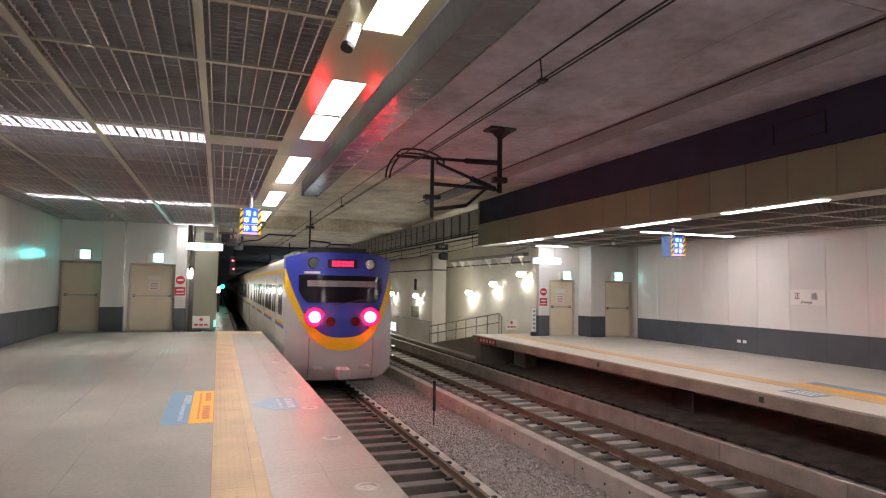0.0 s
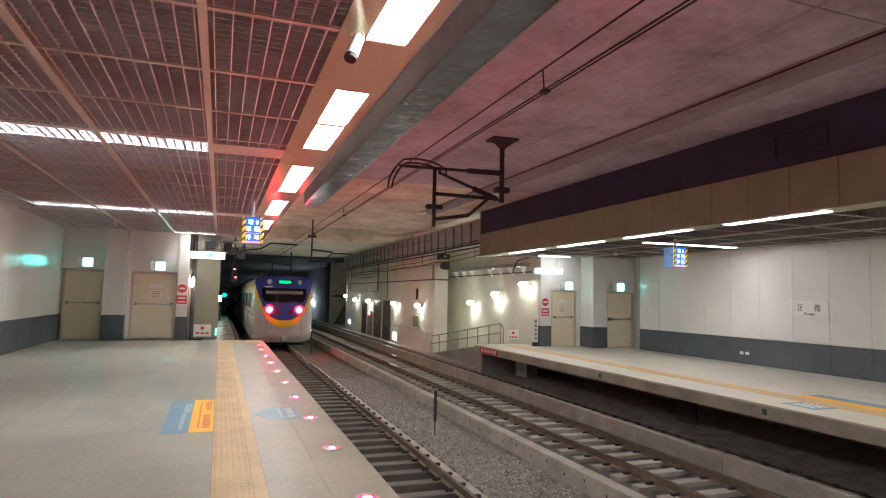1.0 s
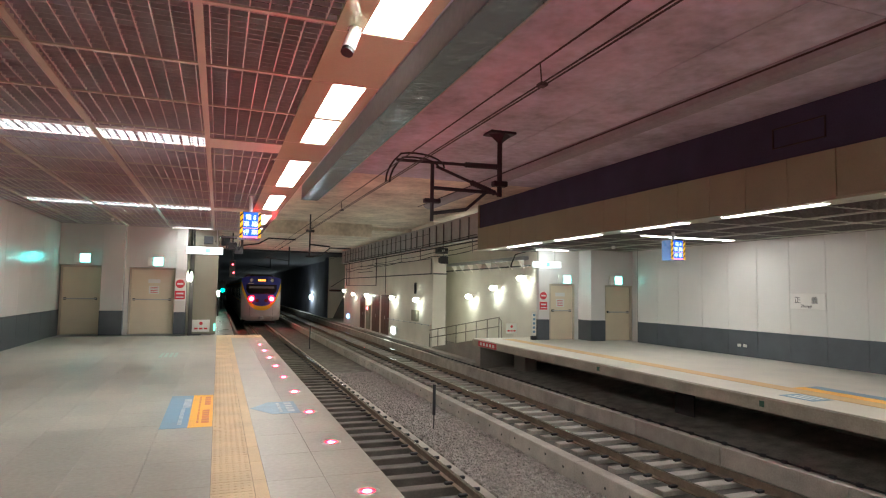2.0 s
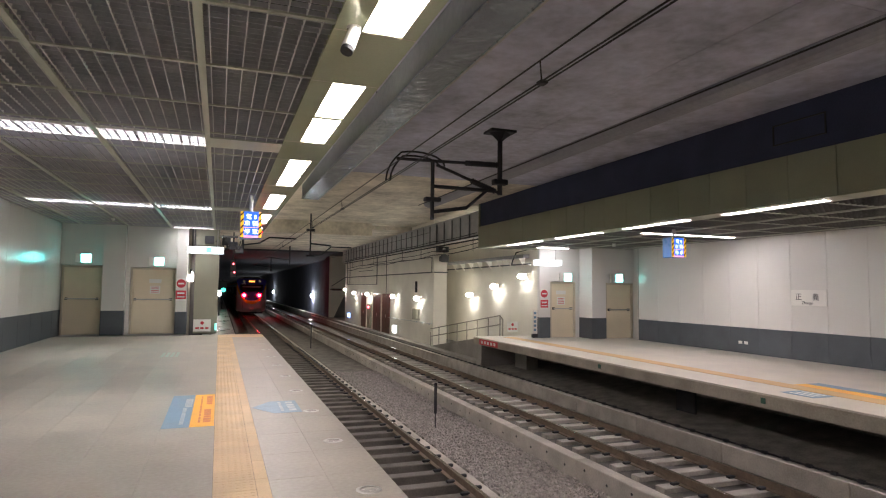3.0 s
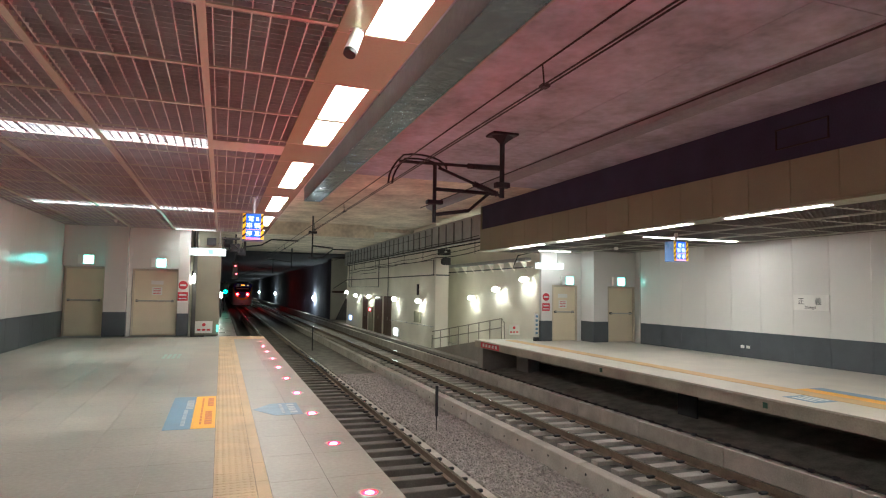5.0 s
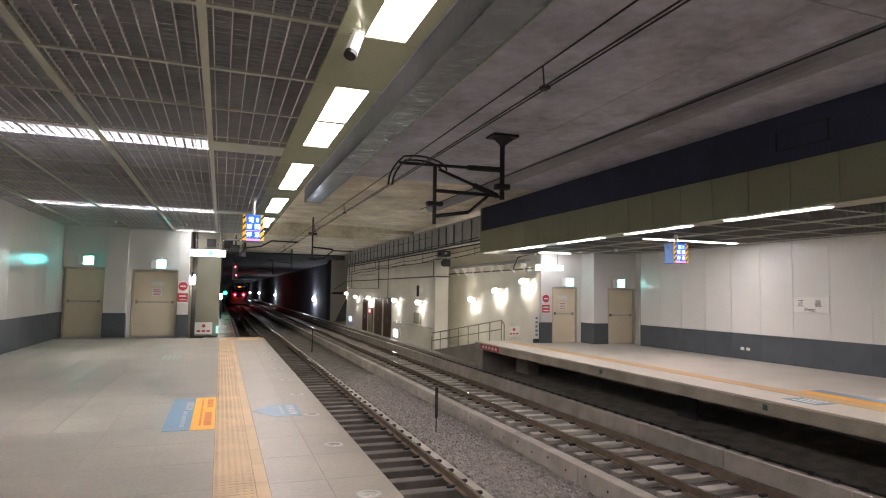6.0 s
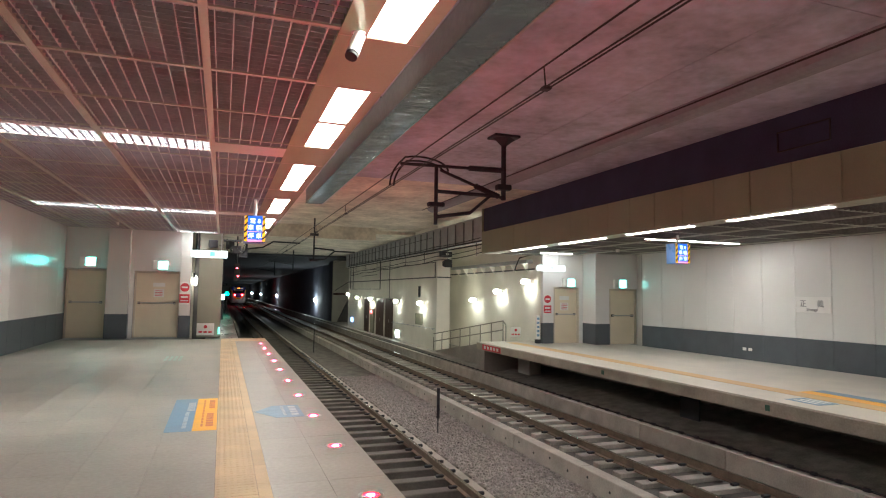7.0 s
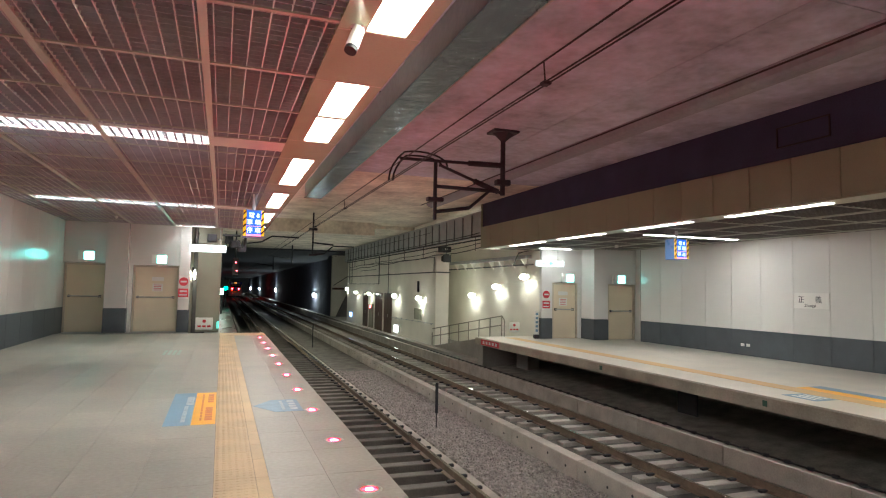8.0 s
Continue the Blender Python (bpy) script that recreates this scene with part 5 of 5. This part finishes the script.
def car(tail):
    t = thing("train_car", "silver commuter train car with blue and yellow end" if tail else "silver commuter train car with yellow and blue stripes",
              "train car", "cars of the train")
    y0 = 0.75 if tail else 0.0
    part("body", poly(bmesh.new(), section(1.44, -0.75, 2.56, 0.42), y0 + (0.35 if tail else 0.0), CAR_L), "train_silver", t)
    part("roof", poly(bmesh.new(), section(1.1, 2.3, 2.66, 0.25), y0 + 0.3, CAR_L - 0.1), "train_roof", t)
    part("underframe", bbox(-1.2, 1.2, y0 + 0.6, CAR_L - 0.3, -1.02, -0.74, 0.02), "iron", t)
    for y in (2.6, 14.8):
        w = part("bogie", bbox(-0.95, 0.95, y, y + 2.6, -1.05, -0.8, 0.03), "iron", t)
        for dy in (0.4, 2.2):
            part("wheel", rod(rod(bmesh.new(), (-0.62, y + dy, -0.73), (-0.5, y + dy, -0.73), 0.42, 20), (0.5, y + dy, -0.73), (0.62, y + dy, -0.73), 0.42, 20), "iron", w)
    for s in (-1, 1):
        x = s * 1.445
        a, b = (x, x + 0.006) if s > 0 else (x - 0.006, x)
        part("yellow_stripe", bbox(a, b, y0 + 0.1, CAR_L, 2.05, 2.16), "train_yellow", t, "yellow stripe under the roof")
        part("yellow_stripe", bbox(a, b, y0 + 0.1, CAR_L, 0.62, 0.70), "train_yellow", t)
        part("blue_stripe", bbox(a, b, y0 + 0.1, CAR_L, 0.52, 0.615), "train_blue", t)
        for y in (3.4, 8.2, 13.0, 17.3):
            a2, b2 = (x - 0.02, x + 0.012) if s > 0 else (x - 0.012, x + 0.02)
            d = part("door", bbox(a2, b2, y, y + 1.3, -0.15, 1.95, 0.008), "train_silver", t)
            for k in range(2):
                part("door_window", bbox(a2 - 0.004 * (s < 0), b2 + 0.004 * (s > 0), y + 0.12 + 0.62 * k, y + 0.55 + 0.62 * k, 0.85, 1.7, 0.004), "glass", d)
            g = (x - 0.02, x + 0.006) if s > 0 else (x - 0.006, x + 0.02)
            part("door_gap", bbox(*g, y + 0.645, y + 0.655, -0.15, 1.95), "black", d)
        for y in (1.55, 5.3, 6.75, 10.1, 11.5, 15.0):
            a2, b2 = (x - 0.02, x + 0.009) if s > 0 else (x - 0.009, x + 0.02)
            part("window", bbox(a2, b2, y, y + 1.05, 0.85, 1.72, 0.006), "glass", t)
    for y in (5, 12):
        part("roof_unit", bbox(-0.8, 0.8, y, y + 3.2, 2.6, 2.85, 0.05), "train_roof", t)
    if tail:
        nose(t)
    return t


def nose(t):
    def front(x, z):
        y = 0.5 * (abs(x) / 1.45) ** 2.6
        return y + 0.16 * max(0.0, z - 0.75) + 0.10 * max(0.0, 0.2 - z) + 0.9 * max(0.0, -0.35 - z) ** 2

    def top(x):
        return 2.6 - 0.16 * (abs(x) / 1.45) ** 4

    def low(x):
        return -0.8 + 0.3 * (abs(x) / 1.45) ** 8

    def blue(x):
        return min(top(x), 0.34 + 1.21 * (abs(x) / 1.26) ** 2.9)

    def yellow(x):
        return min(top(x), 1.2 * (abs(x) / 1.29) ** 2.5)
    n, m = 48, 14

    def sheet(lo, hi, off=0.0, x0=-1.45, x1=1.45, nn=n, rim=False):
        bm = bmesh.new()
        grid = []
        for i in range(nn + 1):
            x = x0 + (x1 - x0) * i / nn
            a, b = lo(x), hi(x)
            b = max(b, a + 0.0005)
            grid.append([bm.verts.new((x, front(x, a + (b - a) * j / m) - off, a + (b - a) * j / m)) for j in range(m + 1)])
        for i in range(nn):
            for j in range(m):
                bm.faces.new((grid[i][j], grid[i + 1][j], grid[i + 1][j + 1], grid[i][j + 1]))
        ext = bmesh.ops.extrude_face_region(bm, geom=bm.faces[:])
        for v in [g for g in ext["geom"] if isinstance(g, bmesh.types.BMVert)]:
            v.co.y += 0.5 + off if not rim else 0.03
        bmesh.ops.recalc_face_normals(bm, faces=bm.faces[:])
        for f in bm.faces:
            f.smooth = False
        return bm
    def ring_tube(ro, ri, ya, yb, x, z, k=28):
        bm = bmesh.new()
        v = [[bm.verts.new((x + r * math.cos(2 * math.pi * i / k), y, z + r * math.sin(2 * math.pi * i / k))) for i in range(k)]
             for r, y in ((ri, ya), (ro, ya), (ro, yb), (ri, yb))]
        for j in range(4):
            for i in range(k):
                bm.faces.new((v[j][i], v[j][(i + 1) % k], v[(j + 1) % 4][(i + 1) % k], v[(j + 1) % 4][i]))
        bmesh.ops.recalc_face_normals(bm, faces=bm.faces[:])
        return bm
    part("nose_skirt", sheet(low, yellow), "train_white", t, "pale grey lower nose")
    part("yellow_band", sheet(yellow, blue, 0.006), "train_yellow", t, "yellow U-shaped band round the nose")
    part("blue_mask", sheet(blue, top, 0.003), "train_blue", t, "blue painted cab end")
    # close the shell between nose and body
    part("nose_shell", poly(bmesh.new(), section(1.43, -0.6, 2.4, 0.42), 0.79, 0.85), "train_silver", t)

    def wh(x):
        return 1.98
    def flat(x0, x1, lo, hi, off, nn=20):
        return sheet(lo, hi, off, x0, x1, nn, True)
    part("windscreen", flat(-1.13, 1.13, lambda x: 1.26 + 0.3 * max(0, (abs(x) - 0.88) / 0.25) ** 2, wh, 0.02), "glass", t, "dark wide windscreen")
    part("windscreen_visor", flat(-0.92, 0.92, lambda x: 1.68, lambda x: 1.84, 0.026), "train_roof", t)
    part("destination_box", flat(-0.4, 0.4, lambda x: 2.18, lambda x: 2.42, 0.02, 6), "black", t)
    # the display's three texts sit on the faces of a turning drum
    r = 0.06
    tri = [(r * 2 * math.cos(w), r * 2 * math.sin(w)) for w in (math.pi / 3 * k for k in (0, 2, 4))]
    drum = part("destination_drum", poly(bmesh.new(), tri, -0.34, 0.34, "x"), "black", t, "black display drum")
    drum.location = (0, front(0, 2.3) + r - 0.035, 2.3)
    for deg, m_, nm in ((0, "dest_red", "red"), (-120, "dest", "green"), (-240, "dest_amber", "amber")):
        for k in range(5):
            x = -0.29 + 0.118 * k
            bm = bbox(x, x + 0.1, -r - 0.006, -r - 0.001, -0.075, 0.075, 0.002)
            bm.transform(pose(0, 0, 0, deg))
            part("display_bar", bm, m_, drum, "glowing " + nm + " display bar")
    DRUM.append(drum)
    for s in (-1, 1):
        x = s * 0.76
        c = front(x, 2.3)
        h = part("head_lamp", rod(bmesh.new(), (x, c + 0.1, 2.3), (x, c - 0.03, 2.3), 0.17, 20), "black", t)
        part("lens", rod(bmesh.new(), (x, c + 0.0, 2.3), (x, c - 0.036, 2.3), 0.13, 20), "chrome", h)
        x = s * 0.74
        c = front(x, 0.88)
        # lens and bulb are oversized: they stand in for the lamp's bloom
        h = part("tail_lamp", ring_tube(0.265, 0.24, c - 0.05, c + 0.1, x, 0.88), "lens_red", t, "round red tail lamp, lit")
        part("lit_lens", rod(bmesh.new(), (x, c + 0.02, 0.88), (x, c - 0.046, 0.88), 0.238, 28), "tail_halo_lens", h, "glowing red lens, widened to stand in for the halo")
        bm = bmesh.new()
        bmesh.ops.create_uvsphere(bm, u_segments=20, v_segments=12, radius=0.15, matrix=Matrix.Translation((x, c - 0.06, 0.88)))
        part("bulb", bm, "tail", h, "glowing red bulb, enlarged and set proud for the halo")
        x = s * 0.33
        c = front(x, 0.76)
        h = part("tail_lamp", rod(bmesh.new(), (x, c + 0.1, 0.76), (x, c - 0.03, 0.76), 0.13, 24), "lens_red", t, "dark red unlit lamp")
        x = s * 0.62
        c = front(x, -0.45)
        part("step", bbox(x - 0.13, x + 0.13, c - 0.03, c + 0.1, -0.5, -0.4, 0.01), "trunk", t)
    part("wiper", rod(bmesh.new(), (-0.25, front(0, 1.2) - 0.04, 1.2), (0.55, front(0.5, 1.3) - 0.04, 1.34), 0.012), "black", t)
    for s in (-0.86, 0.85):
        part("seam", flat(s, s + 0.012, lambda x: -0.74, lambda x: 0.34, 0.008, 1), "iron", t)
    part("coupler", bbox(-0.16, 0.16, -0.35, 0.5, -0.72, -0.42, 0.04), "trunk", t)
    part("number_bars", flat(-1.0, -0.6, lambda x: 2.02, lambda x: 2.08, 0.024, 4), "print_white", t)
    part("roof_fairing", bbox(-0.85, 0.85, 0.7, 3.0, 2.5, 2.76, 0.08, 2), "iron", t)


def train():
    tail = car(True)
    CARS.append((tail, 0.0))
    mid = car(False)
    CARS.append((mid, CAR_L + GAP))
    for i in range(2, 6):
        CARS.append((copy_thing(mid, Matrix()), (CAR_L + GAP) * i))


near_platform()
far_platform()
walls()
slab_and_tunnel()
tracks()
near_ceiling()
beam()
lamps()
edge_lights()
train()
surface()
fittings()
overhead()
tunnel_things()
ballast_stones()


# ---- movements ----
def motions():
    rows = [(0.25 * k, 16.1 + 15.9 * 0.25 * k + 0.16 * (0.25 * k) ** 2) for k in range(33)]
    for c, back in CARS:
        walk(c, [(t, pose(TRAIN_X, y + back, 0)) for t, y in rows])
    f = 1 / FPS
    turns = [(0, 0), (f, 0), (2 * f, 60), (3 * f, 120), (48 * f, 120), (49 * f, 160), (50 * f, 200), (51 * f, 240), (8.0, 240)]
    at = DRUM[0].location.copy()
    for d in DRUM:
        walk(d, [(t, pose(*at, a)) for t, a in turns])
    # the warning lights blink: on from 0.75, 3.75 and 6.75 s
    steps = [(0.0, 0)]
    for on, off in ((0.75, 2.25), (3.75, 5.25), (6.75, 9.0)):
        f = frame(on) - 1
        steps += [((f - 2) / FPS, 0), ((f - 1) / FPS, 60), (f / FPS, 120), ((f + 1) / FPS, 180)]
        if off < 8:
            f = frame(off) - 1
            steps += [((f - 2) / FPS, 180), ((f - 1) / FPS, 240), (f / FPS, 300), ((f + 1) / FPS, 360)]
    steps.append((8.0, 180))
    turn = []
    base = 0
    last = 0
    for t, a in steps:
        if a == 0 and last == 360:
            base += 360
        turn.append((t, base + a))
        last = a
    for d in FLIPS:
        walk(d, [(t, pose(0, 0, -0.006, a)) for t, a in turn])


motions()
